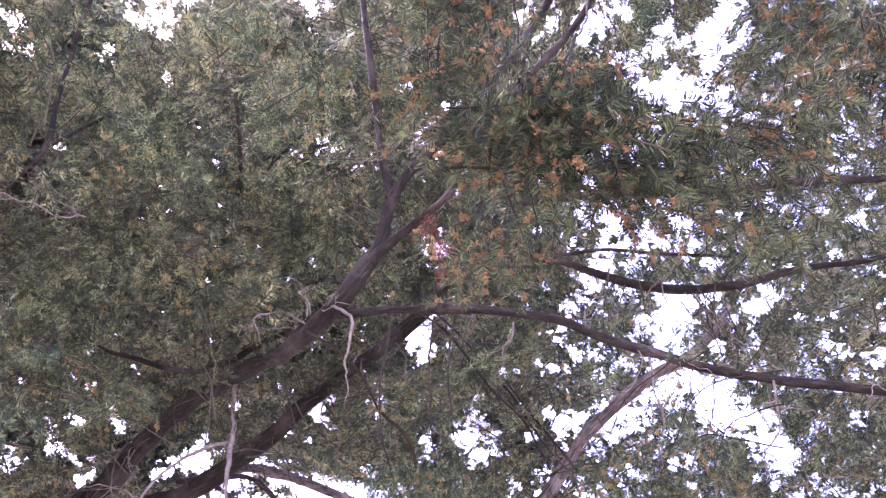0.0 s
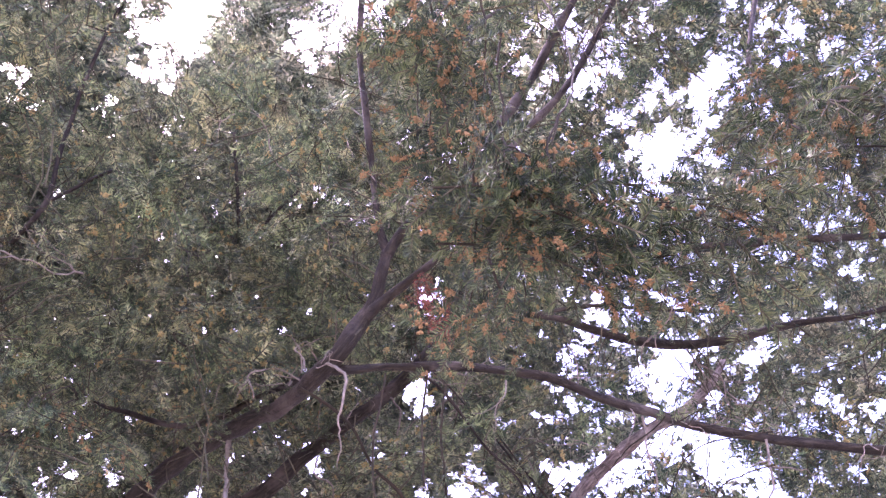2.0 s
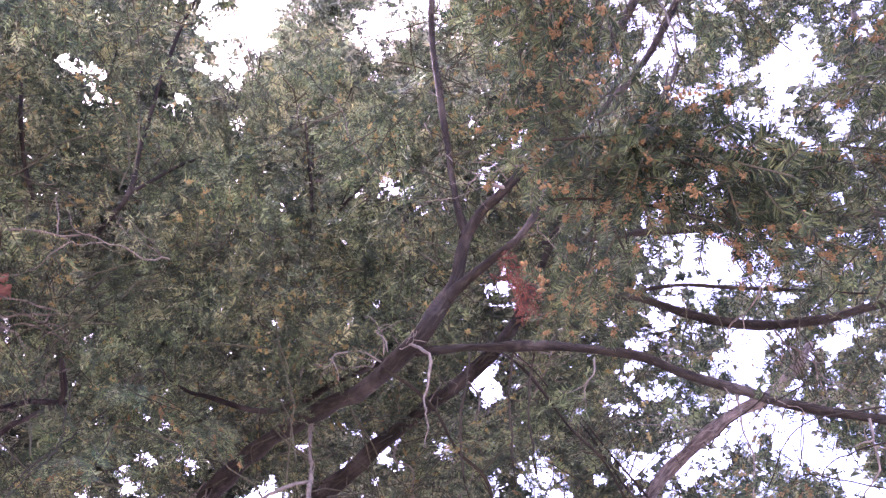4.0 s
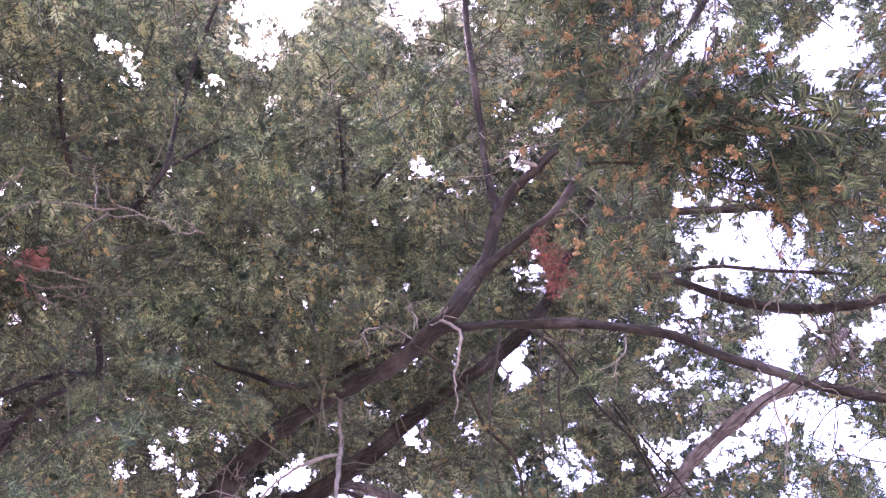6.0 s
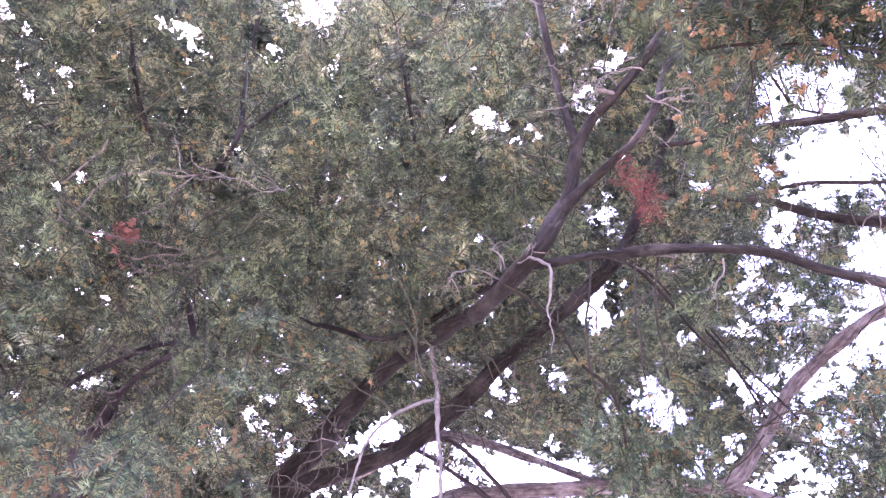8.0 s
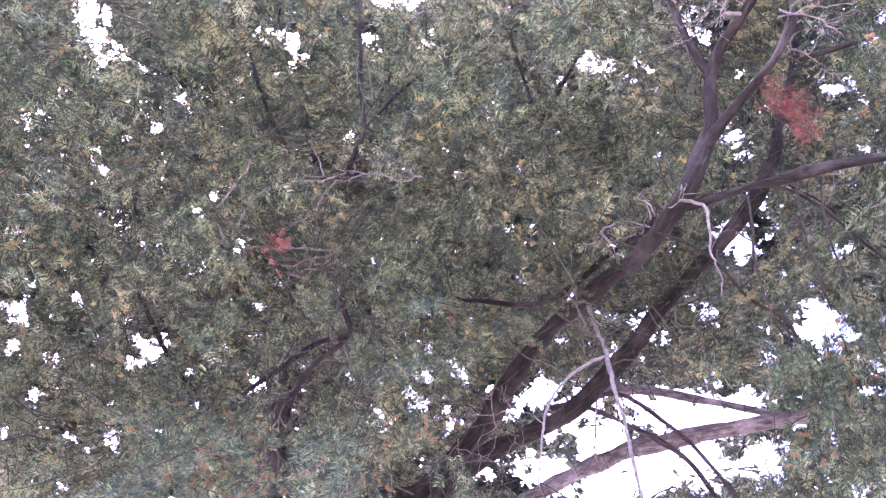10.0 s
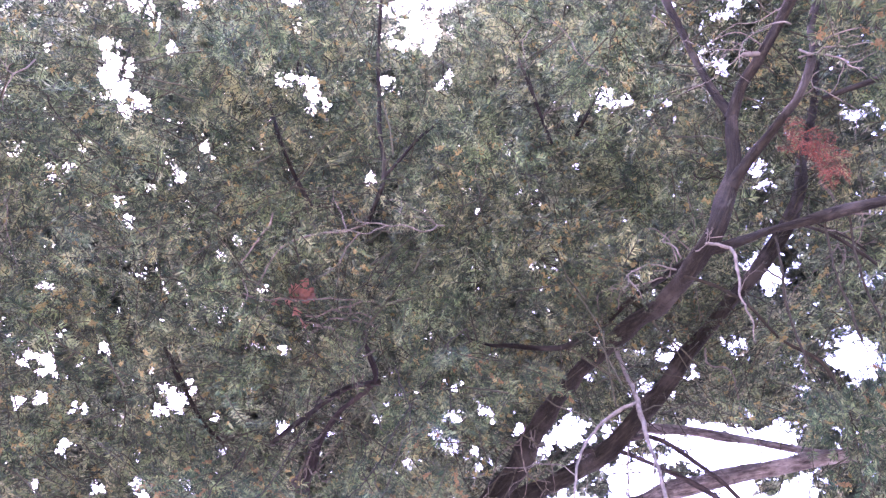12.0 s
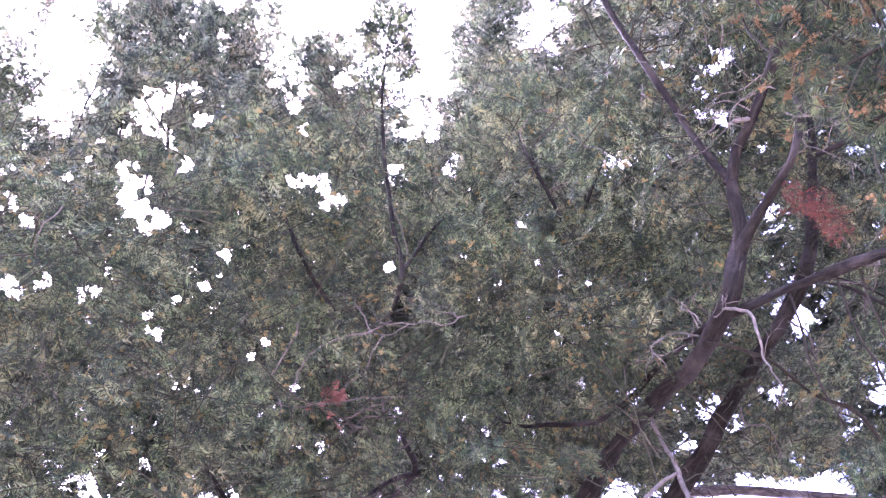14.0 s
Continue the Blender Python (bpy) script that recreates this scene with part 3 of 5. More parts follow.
# ---- sprays of needles ----
def spray_template(seed, axis=0.17, shoots=6, pitch=0.0036, needle=0.024, width=0.0031, cones=0, cone_r=0.0026, cone_sides=8, seg=0.018, ring=4, tri=False, bare=False):
    """One flat spray: needles (quads), shoots (tubes) and pollen cones, grown along +x in the xy plane."""
    r = np.random.RandomState(seed)
    lines = [(np.zeros(3), 0.0, axis)]
    for k in range(shoots):
        s = 1 if k % 2 else -1
        at = axis * (0.12 + 0.78 * k / max(shoots - 1, 1))
        lines.append((np.array([at, 0, -0.25 * at * at / axis]), s * r.uniform(0.6, 1.05), axis * r.uniform(0.35, 0.62) * (1.15 - 0.45 * k / shoots)))
    nv, tv, tq, cv, cf = [], [], [], [], []
    base = cbase = 0
    for start, turn, ln in lines:
        m = max(2, int(ln / seg))
        s = np.linspace(0, 1, m)
        bend = r.normal(0, 0.25)
        a = turn + bend * s
        pts = start + np.cumsum(np.stack([np.cos(a), np.sin(a), -0.12 - 0.35 * s + r.normal(0, 0.05, m)], 1) * ln / m, axis=0)
        rad = 0.0017 * (1 - 0.6 * s) * (1.3 if turn == 0 else 0.8)
        if turn == 0 or not bare:
            v, q, _ = tube(np.column_stack([pts, rad]), ring, 0)
            tv.append(v), tq.append(q + base)
            base += len(v)
        n = int(ln / pitch)
        for sgn in (-1, 1):
            u = (np.arange(n) + r.uniform(0, 1, n)) / n
            p = np.stack([np.interp(u, s, pts[:, k]) for k in range(3)], 1)
            an = np.interp(u, s, a)
            lean = sgn * (r.normal(1.05, 0.16, n) - 0.35 * u**3)
            lift = r.normal(0.12, 0.3, n)
            d = np.stack([np.cos(an + lean) * np.cos(lift), np.sin(an + lean) * np.cos(lift), np.sin(lift)], 1)
            ln_n = needle * r.uniform(0.72, 1.1, n) * np.clip(1.15 - 0.5 * u**4, 0.5, 1)
            roll = r.normal(0, 0.55, n)
            upv = np.array([0, 0, 1.0])
            wv = np.cross(d, upv)
            wv /= np.linalg.norm(wv, axis=1)[:, None] + 1e-9
            hv = np.cross(wv, d)
            wv = wv * np.cos(roll)[:, None] + hv * np.sin(roll)[:, None]
            sag = np.stack([0 * u, 0 * u, -r.uniform(0, 0.16, n) * ln_n], 1)
            w = (width * r.uniform(0.8, 1.15, n) / 2)[:, None] * wv
            mid = p + d * (ln_n * 0.42)[:, None] + sag * 0.1
            tip = p + d * ln_n[:, None] + sag
            if tri:
                nv.append(np.stack([p + d * (ln_n * 0.1)[:, None] + w, tip, p + d * (ln_n * 0.1)[:, None] - w], 1).reshape(-1, 3))
            else:
                nv.append(np.stack([p + w * 0.2, mid + w, tip, mid - w], 1).reshape(-1, 3))
        if cones:
            n = int(cones * ln / axis) if r.rand() < 0.6 else 0
            heads = r.uniform(0.1, 0.95, max(1, n // 28))
            u = np.clip(heads[r.randint(0, len(heads), n)] + r.normal(0, 0.009 / ln, n), 0, 1)
            p = np.stack([np.interp(u, s, pts[:, k]) for k in range(3)], 1)
            p += r.normal(0, cone_r * 1.35, (n, 3)) + np.array([0, 0, -cone_r])
            sz = cone_r * r.uniform(0.65, 1.25, n)
            oct_v = np.array([(1, 0, 0), (-1, 0, 0), (0, 1, 0), (0, -1, 0), (0, 0, 1), (0, 0, -1)], float)
            oct_f = np.array([(0, 2, 4), (2, 1, 4), (1, 3, 4), (3, 0, 4), (2, 0, 5), (1, 2, 5), (3, 1, 5), (0, 3, 5)])
            if cone_sides == 4:
                oct_v = np.array([(1, 1, 1), (1, -1, -1), (-1, 1, -1), (-1, -1, 1)], float) * 0.8
                oct_f = np.array([(0, 1, 2), (0, 3, 1), (0, 2, 3), (1, 3, 2)])
            for pp, ss in zip(p, sz):
                cv.append(pp + oct_v * ss * r.uniform(0.8, 1.2, 3))
                cf.append(oct_f + cbase)
                cbase += len(oct_v)
    nv = np.vstack(nv)
    quads = np.arange(len(nv)).reshape(-1, 3 if tri else 4)
    cone = (np.vstack(cv), np.vstack(cf)) if cv else None
    return (nv, quads), (np.vstack(tv), np.vstack(tq)), cone


def turns(axis, normal):
    """Rotation matrices whose x runs along axis and whose z is near normal."""
    x = axis / np.linalg.norm(axis, axis=1)[:, None]
    y = np.cross(normal, x)
    y /= np.linalg.norm(y, axis=1)[:, None] + 1e-9
    return np.stack([x, y, np.cross(x, y)], 2)


def joined(name, templates, which, place, turn, size, mat, parent, label="", cut=None):
    """Many copies of a few templates as one mesh; cut: tells which faces, by their middles, stay."""
    vs, fs, base = [], [], 0
    for k, tpl in enumerate(templates):
        some = np.flatnonzero(which == k)
        if tpl is None or not len(some):
            continue
        v, f = tpl
        out = np.einsum("nij,vj->nvi", turn[some], v) * size[some, None, None] + place[some, None, :]
        vs.append(out.reshape(-1, 3))
        fs.append((f[None] + (np.arange(len(some)) * len(v))[:, None, None]).reshape(-1, f.shape[1]) + base)
        base += len(out) * len(v)
    vs, fs = np.vstack(vs), np.vstack(fs)
    if cut is not None:
        fs = fs[cut(vs[fs].mean(axis=1))]
        used = np.zeros(len(vs), bool)
        used[fs] = True
        fs = (np.cumsum(used) - 1)[fs]
        vs = vs[used]
    return tagged(mesh_object(name, vs, fs, mat, parent), label, kind="stuff")


# five places under the tree where one stands and looks up
EYE_SPOT = np.array([-0.08, 0.0, 1.54])
BY_START, BY_MIDDLE, BY_LIMB, BY_TRUNK, BY_END = np.array([[0.004, -0.023, 1.556], [-0.075, 0.054, 1.495], [-0.148, 0.035, 1.492], [-0.196, -0.015, 1.549], [-0.14, -0.092, 1.557]])


def bearing(p, spot=EYE_SPOT):
    q = p - spot
    far = np.linalg.norm(q, axis=1)
    return np.degrees(np.arctan2(q[:, 0], q[:, 1])), np.degrees(np.arcsin(q[:, 2] / far)), far


def at_bearing(az, el, far):
    a, e = np.radians(az), np.radians(el)
    return EYE_SPOT + np.stack([np.sin(a) * np.cos(e), np.cos(a) * np.cos(e), np.sin(e)], 1) * far[:, None]


# open windows in the crown: bearing, height and half width in degrees
GAPS_HIGH_OVER_BOUGH = [(13.4, 60.5, 1.0), (10.3, 59.0, 0.6), (9.8, 57.6, 0.5), (11.6, 56.0, 0.6), (17.0, 55.3, 0.5), (20.5, 53.1, 0.5), (21.3, 50.2, 0.6), (11.1, 58.4, 0.6), (13.6, 56.8, 0.4), (18.2, 55.9, 1.0), (22.4, 55.9, 0.4), (17.0, 55.4, 0.5), (26.2, 54.1, 0.7), (24.8, 52.9, 0.3), (30.2, 51.3, 1.1), (32.6, 52.0, 1.1), (29.8, 52.6, 0.6), (30.5, 50.2, 0.6),
                        (24.1, 50.0, 1.3), (22.1, 51.0, 0.7), (26.6, 49.0, 1.1), (28.8, 48.2, 0.8), (30.2, 47.1, 0.4), (35.8, 49.3, 0.4), (32.9, 47.5, 0.5), (40.5, 52.8, 0.8), (43.6, 50.3, 1.1), (44.9, 49.3, 0.8), (46.4, 49.7, 0.5), (30.7, 43.5, 0.7), (29.3, 41.0, 0.5)]
GAPS_UNDER_BOUGH = [(-28.4, 24.9, 0.6), (-18.5, 26.4, 0.9), (-12.7, 28.8, 0.7), (-20.8, 24.7, 0.6), (-14.7, 26.0, 0.7), (-26.1, 23.7, 0.6), (35.5, 37.9, 0.6), (14.4, 45.7, 0.6), (20.2, 42.7, 0.5), (16.7, 41.9, 0.8), (15.0, 41.3, 0.6), (17.0, 40.8, 0.5), (18.9, 40.3, 0.5), (14.7, 39.9, 0.8), (12.3, 41.2, 0.5), (22.8, 39.8, 0.4), (22.0, 39.1, 0.4), (23.7, 38.2, 0.4),
                    (19.6, 36.0, 1.1), (21.0, 35.9, 0.6), (18.3, 34.8, 0.8), (19.6, 33.6, 0.8), (18.0, 33.7, 0.6), (27.2, 35.2, 0.8), (26.3, 34.5, 0.6), (30.4, 30.4, 0.7), (32.9, 29.4, 0.8)]
GAPS_AT_PALE_LIMB = [(19.9, 30.7, 1.1), (21.3, 29.3, 1.4), (22.6, 28.4, 1.2), (20.4, 28.0, 0.9), (23.8, 27.0, 1.0), (24.1, 25.5, 1.0), (24.8, 24.5, 0.7), (18.0, 31.8, 0.4), (17.7, 25.6, 0.7), (24.1, 30.3, 0.5), (9.8, 35.2, 0.6), (8.3, 33.2, 0.6), (11.0, 33.9, 0.3),
                     (6.7, 28.6, 0.5), (10.3, 29.2, 0.7), (9.0, 28.9, 0.5), (15.0, 28.3, 0.4), (10.8, 36.7, 0.6), (22.3, 32.6, 0.4), (17.1, 35.4, 0.4)]
GAPS_OVERHEAD = [(-34.7, 55.9, 1.4), (-36.9, 55.2, 0.9), (-31.6, 56.4, 1.3), (-29.4, 55.4, 0.7), (-35.9, 57.4, 1.6), (-37.2, 56.4, 1.1), (-17.6, 59.1, 1.3), (-15.6, 59.8, 1.2), (-16.3, 57.7, 0.8), (-18.4, 58.3, 0.6), (-13.9, 59.6, 0.8), (-20.2, 58.0, 0.4), (-34.6, 52.3, 0.7), (-31.6, 52.5, 0.4)]
GAPS_ROUND_FORK = [(-11.9, 49.9, 0.75), (-10.2, 49.0, 0.6), (-13.6, 52.7, 0.3), (-1.4, 50.9, 0.8), (1.9, 53.2, 0.7), (3.2, 53.1, 0.4), (-2.0, 36.2, 0.9), (-2.7, 36.6, 0.5), (-0.7, 35.3, 0.4), (-9.5, 30.9, 0.9), (-8.5, 30.0, 0.6), (2.4, 30.0, 0.7), (3.5, 29.6, 0.6), (3.7, 28.5, 0.6), (1.7, 28.9, 0.4),
                   (-11.7, 40.9, 0.3), (-15.6, 45.0, 0.3), (-10.1, 28.7, 0.3), (-13.3, 28.8, 0.3), (-5.1, 26.8, 0.5)]
GAPS_LOW_AT_TRUNK = [(-56.7, 26.8, 0.8), (-58.1, 27.0, 0.5), (-53.7, 24.8, 0.5), (-56.3, 24.8, 0.4), (-48.2, 20.9, 0.8), (-47.8, 26.5, 1.1), (-46.9, 27.4, 0.5), (-44.4, 25.9, 0.3), (-57.6, 24.4, 0.4), (-51.0, 20.3, 0.4), (-45.6, 21.3, 0.5), (-54.8, 19.8, 0.3), (-26.3, 29.7, 0.6), (-26.2, 27.4, 0.6), (-23.6, 27.2, 0.6),
                     (-24.5, 25.1, 0.3), (-27.5, 26.2, 0.4), (-21.0, 26.4, 0.4), (-39.3, 25.8, 0.4), (-17.5, 25.9, 1.2), (-19.3, 25.6, 0.6), (-16.2, 26.2, 0.8), (-53.5, 28.8, 0.3), (-53.9, 22.4, 0.4), (-40.3, 31.1, 0.2)]
GAPS_UNDER_LIMBS = [(-14.0, 25.3, 1.0), (-12.3, 22.6, 1.6), (-13.5, 22.3, 1.2), (-10.0, 24.8, 1.2), (-7.7, 24.4, 1.4), (-4.8, 23.8, 1.3), (-2.8, 24.2, 1.3), (-6.1, 25.2, 0.9), (-21.5, 21.5, 0.9), (-18.5, 21.5, 1.2), (-16.5, 20.5, 1.3), (-9.5, 21.0, 1.6), (-6.0, 20.8, 1.5), (-13.0, 19.5, 1.5), (-2.0, 20.8, 1.3), (-16.0, 23.6, 1.0)]
GAPS_HIGH_BY_TRUNK = [(-70.2, 51.4, 2.2), (-69.5, 48.8, 1.4), (-67.0, 50.1, 0.9), (-73.2, 52.3, 1.6), (-60.3, 51.6, 0.85), (-60.1, 50.0, 0.8), (-59.6, 52.5, 0.8), (-59.9, 46.1, 0.8), (-61.1, 47.0, 0.7), (-58.8, 44.8, 0.6), (-57.6, 43.6, 0.6), (-59.9, 44.9, 0.5), (-55.5, 51.6, 0.7), (-56.5, 48.4, 0.7), (-69.2, 42.2, 0.6),
                      (-70.6, 44.0, 0.5), (-67.3, 41.6, 0.4), (-64.2, 38.3, 0.6), (-66.2, 37.4, 0.6), (-60.9, 38.4, 0.5), (-53.8, 39.4, 0.4), (-54.9, 36.9, 0.6), (-55.7, 37.9, 0.4)]
GAPS_HIGH_IN_CROWN = [(-45.9, 54.4, 0.8), (-44.5, 52.6, 0.5), (-40.5, 56.8, 1.0), (-48.4, 55.1, 0.5), (-30.6, 53.8, 1.0), (-30.1, 52.6, 0.5), (-42.6, 48.8, 0.7), (-40.1, 47.9, 0.4), (-45.2, 48.7, 0.5), (-34.1, 50.3, 0.4), (-34.7, 43.2, 0.4), (-46.8, 36.4, 0.3), (-45.6, 37.5, 0.3), (-51.7, 40.6, 0.3),
                      (-16.0, 40.5, 0.2), (-24.4, 41.6, 0.2), (-20.3, 42.7, 0.2), (-27.4, 43.8, 0.2), (-21.3, 45.5, 0.2)]
GAPS_IN_FAR_CROWN = [(-70.5, 49.9, 0.8), (-70.5, 48.7, 0.5), (-66.9, 51.1, 0.7), (-67.9, 49.5, 0.5), (-61.4, 51.6, 1.0), (-60.5, 50.3, 0.9), (-62.3, 50.1, 0.6), (-58.9, 49.8, 0.8), (-62.6, 49.2, 0.4), (-60.5, 46.4, 0.8), (-60.4, 45.0, 0.6), (-58.8, 44.5, 0.7), (-57.4, 44.4, 0.7), (-56.4, 44.3, 0.4), (-57.5, 53.7, 0.5), (-55.6, 51.6, 0.5), (-64.7, 46.7, 0.3), (-64.5, 48.0, 0.3), (-65.6, 45.1, 0.3), (-48.3, 57.0, 1.0), (-46.5, 56.2, 0.6), (-46.0, 54.3, 0.4), (-44.0, 48.9, 0.6), (-41.5, 48.7, 0.6), (-41.5, 47.5, 0.4), (-30.4, 53.2, 0.7), (-28.2, 50.1, 0.4), (-50.5, 43.0, 0.4), (-64.1, 38.3, 0.5), (-60.4, 38.6, 0.4), (-67.1, 41.6, 0.3)]
GAPS_BEYOND_BOUGH = [(21.6, 57.9, 0.7), (28.1, 55.0, 0.7), (33.2, 53.2, 1.4), (35.3, 53.7, 1.0), (31.2, 51.9, 0.6), (17.0, 48.5, 0.9), (16.2, 46.8, 0.6), (20.5, 47.3, 1.0), (17.8, 44.0, 1.1), (21.8, 43.8, 1.2), (24.9, 43.0, 0.9), (19.6, 41.9, 1.0), (23.0, 42.0, 0.9), (15.0, 39.5, 0.9), (20.8, 37.1, 1.1), (21.2, 35.5, 0.9), (19.2, 33.2, 1.2), (22.9, 36.7, 0.8), (27.4, 34.9, 0.7), (14.9, 34.9, 0.5)]
GAPS_FAR_RIGHT = [(20.0, 48.8, 1.2), (21.5, 47.6, 1.2), (24.0, 48.4, 0.8), (25.7, 48.6, 0.5), (21.1, 46.6, 0.8), (24.6, 44.0, 1.0), (19.5, 44.3, 0.8), (15.9, 43.6, 0.6), (21.5, 43.3, 0.8), (23.4, 42.4, 0.9), (10.1, 43.7, 0.6), (18.3, 41.1, 0.5), (21.8, 36.8, 0.9), (19.5, 32.9, 0.9), (19.5, 30.7, 1.1), (17.4, 30.0, 1.1), (16.5, 33.5, 0.7), (11.1, 33.6, 0.6), (15.0, 35.3, 0.5), (6.6, 33.4, 0.6)]
GAPS_RIGHT_OF_LIMBS = [(-10.3, 49.4, 0.8), (-6.2, 48.3, 0.85), (-13.9, 48.5, 0.45), (1.0, 49.3, 0.5), (3.9, 29.0, 1.3), (2.9, 30.7, 0.5), (5.1, 28.0, 0.7), (8.6, 25.9, 0.8), (6.4, 24.8, 1.0), (4.8, 24.5, 0.7), (10.7, 29.6, 1.0), (9.7, 30.2, 0.7), (14.0, 30.2, 0.8), (15.2, 29.2, 0.8), (12.6, 24.4, 1.1), (13.5, 22.9, 0.9), (10.2, 23.6, 0.8), (11.6, 22.1, 0.6), (-0.6, 35.2, 1.0), (-1.4, 36.1, 0.6), (-3.9, 30.8, 0.6), (-4.7, 31.6, 0.5), (22.4, 46.8, 1.4), (19.8, 45.7, 0.6), (24.1, 48.4, 0.6), (19.1, 43.2, 0.8), (16.5, 43.6, 0.7), (20.4, 42.1, 0.6), (15.4, 44.5, 0.5)]
OPEN = [(BY_LIMB, GAPS_RIGHT_OF_LIMBS + GAPS_FAR_RIGHT), (BY_START, GAPS_HIGH_OVER_BOUGH + GAPS_UNDER_BOUGH + GAPS_AT_PALE_LIMB + GAPS_OVERHEAD), (BY_MIDDLE, GAPS_ROUND_FORK + GAPS_BEYOND_BOUGH), (BY_TRUNK, GAPS_LOW_AT_TRUNK + GAPS_UNDER_LIMBS), (BY_END, GAPS_HIGH_BY_TRUNK + GAPS_HIGH_IN_CROWN + GAPS_IN_FAR_CROWN)]
# the crown's upper edge, with its leading shoots: bearing and height
EDGE = np.array([(-110, 50), (-76, 51.5), (-74.0, 51.8), (-72.5, 49.5), (-67.5, 48.0), (-67.2, 50.2), (-66.9, 53.0), (-66.5, 54.5), (-64.8, 53.4), (-64.0, 56.2), (-63.8, 58.2), (-59.3, 59.1), (-56.6, 56.5), (-53.5, 56.5), (-51.9, 58.3), (-50.5, 58.0), (-49.0, 56.8), (-45.9, 56.0), (-44.0, 58.3), (-41.2, 57.3), (-39.2, 58.0), (-37.5, 59.5), (-34.7, 60.0),
                 (-32.4, 58.7), (-31.5, 56.2), (-29.0, 56.1), (-26.9, 56.0), (-24.5, 60.1), (-21.0, 61.3), (-16.7, 60.9), (-16.2, 58.5), (-13.7, 57.4), (-10.3, 58.9), (-9.3, 57.3), (-7.0, 59.6), (-2.9, 70), (0, 80), (110, 80)])

# charts of what one sees from those places, a tenth of a degree fine: where the sky stays open, and how far off the wood is
AZ0, EL0, FINE = -115.0, 5.0, 0.1
COLUMNS, ROWS = 2400, 800


def stamp(chart, az, el, half, value):
    """A lobed disc on a chart; with no value it deepens from its rim to its middle."""
    wide = half / max(math.cos(radians(el)), 0.2)
    x0, x1 = int((az - wide * 1.5 - AZ0) / FINE), int((az + wide * 1.5 - AZ0) / FINE) + 2
    y0, y1 = int((el - half * 1.5 - EL0) / FINE), int((el + half * 1.5 - EL0) / FINE) + 2
    x0, y0, x1, y1 = max(x0, 0), max(y0, 0), min(x1, COLUMNS), min(y1, ROWS)
    if x1 <= x0 or y1 <= y0:
        return
    x, y = np.meshgrid(AZ0 + np.arange(x0, x1) * FINE, EL0 + np.arange(y0, y1) * FINE)
    u, v = (x - az) / wide, (y - el) / half
    turn = np.arctan2(v, u)
    lobe = 1 + 0.16 * np.sin(3 * turn + az * 7) + 0.12 * np.sin(5 * turn + el * 11) + 0.08 * np.sin(9 * turn + az * 3)
    depth = 1 - np.hypot(u, v) / lobe
    inside = depth > 0
    part = chart[y0:y1, x0:x1]
    part[inside] = np.maximum(part[inside], value or depth[inside])


def on_chart(p, spot):
    az, el, far = bearing(p, spot)
    return np.clip(((el - EL0) / FINE).astype(int), 0, ROWS - 1), np.clip(((az - AZ0) / FINE).astype(int), 0, COLUMNS - 1), az, el, far


KEEP_CLEAR = np.array([(-0.58, 1.99, 3.105, 0.075), (-1.91, 2.04, 3.41, 0.13), (-1.8, 2.1, 3.36, 0.08), (-0.02, 1.64, 3.03, 0.12), (-0.26, 1.88, 2.88, 0.07), (-0.7, 2.36, 2.88, 0.07), (-0.8, 2.2, 2.68, 0.05),
                       (-1.55, 1.98, 4.14, 0.05), (-1.54, 1.9, 4.4, 0.05), (-1.45, 2.03, 4.03, 0.04), (-1.63, 1.58, 3.6, 0.05), (-0.96, 2.48, 4.5, 0.04), (-2.28, 3.2, 3.85, 0.08), (-2.55, 3.15, 3.6, 0.06), (-0.66, 2.28, 3.15, 0.05), (-0.9, 2.41, 3.13, 0.05), (-1.1, 2.4, 3.18, 0.04)])
gap_rng = np.random.RandomState(3)
SKY_CHARTS = []
for spot, gaps in OPEN:
    chart = np.zeros((ROWS, COLUMNS), np.float32)
    for a, e, w in gaps:          # each window is a cluster of smaller holes
        if w < 0.45 or w > 1.25:
            stamp(chart, a, e, w * 1.3 + 0.15, 0)
        for k in range(int(2 + 7 * w)):
            turn, far = gap_rng.uniform(0, 6.28), w * math.sqrt(gap_rng.rand()) * 1.05
            stamp(chart, a + far * math.cos(turn) / math.cos(radians(e)), e + far * math.sin(turn), (0.22 + 0.3 * w) * gap_rng.uniform(0.7, 1.35), 0)
    SKY_CHARTS.append((spot, chart))
RISING = np.zeros((ROWS, COLUMNS), np.float32)          # the fork and the limbs that rise beyond the near bough
for k, path in enumerate(WOOD_PATHS[1:5]):
    for a, e, f, rad in zip(*bearing(path[:, :3], BY_START), path[:, 3]):
        if k == 3 or e > 53 or e < 47.5:
            stamp(RISING, a, e, math.degrees(rad * 1.3 / f), f)
WOOD_CHARTS = []
for spot in (BY_START, BY_MIDDLE, BY_TRUNK, BY_END):
    chart = np.zeros((ROWS, COLUMNS), np.float32)
    for path in WOOD_PATHS:
        for a, e, f, rad in zip(*bearing(path[:, :3], spot), path[:, 3]):
            if rad > 0.006 and f < 5 and not (e > 52 and a < -38):          # the leading shoot stays among its needles
                stamp(chart, a, e, math.degrees((rad * 1.05 + 0.004) / f), f + 0.02)
    for a, e, f, rad in zip(*bearing(KEEP_CLEAR[:, :3], spot), KEEP_CLEAR[:, 3]):
        stamp(chart, a, e, math.degrees(rad * 0.8 / f), f - 0.04)
    WOOD_CHARTS.append((spot, chart))


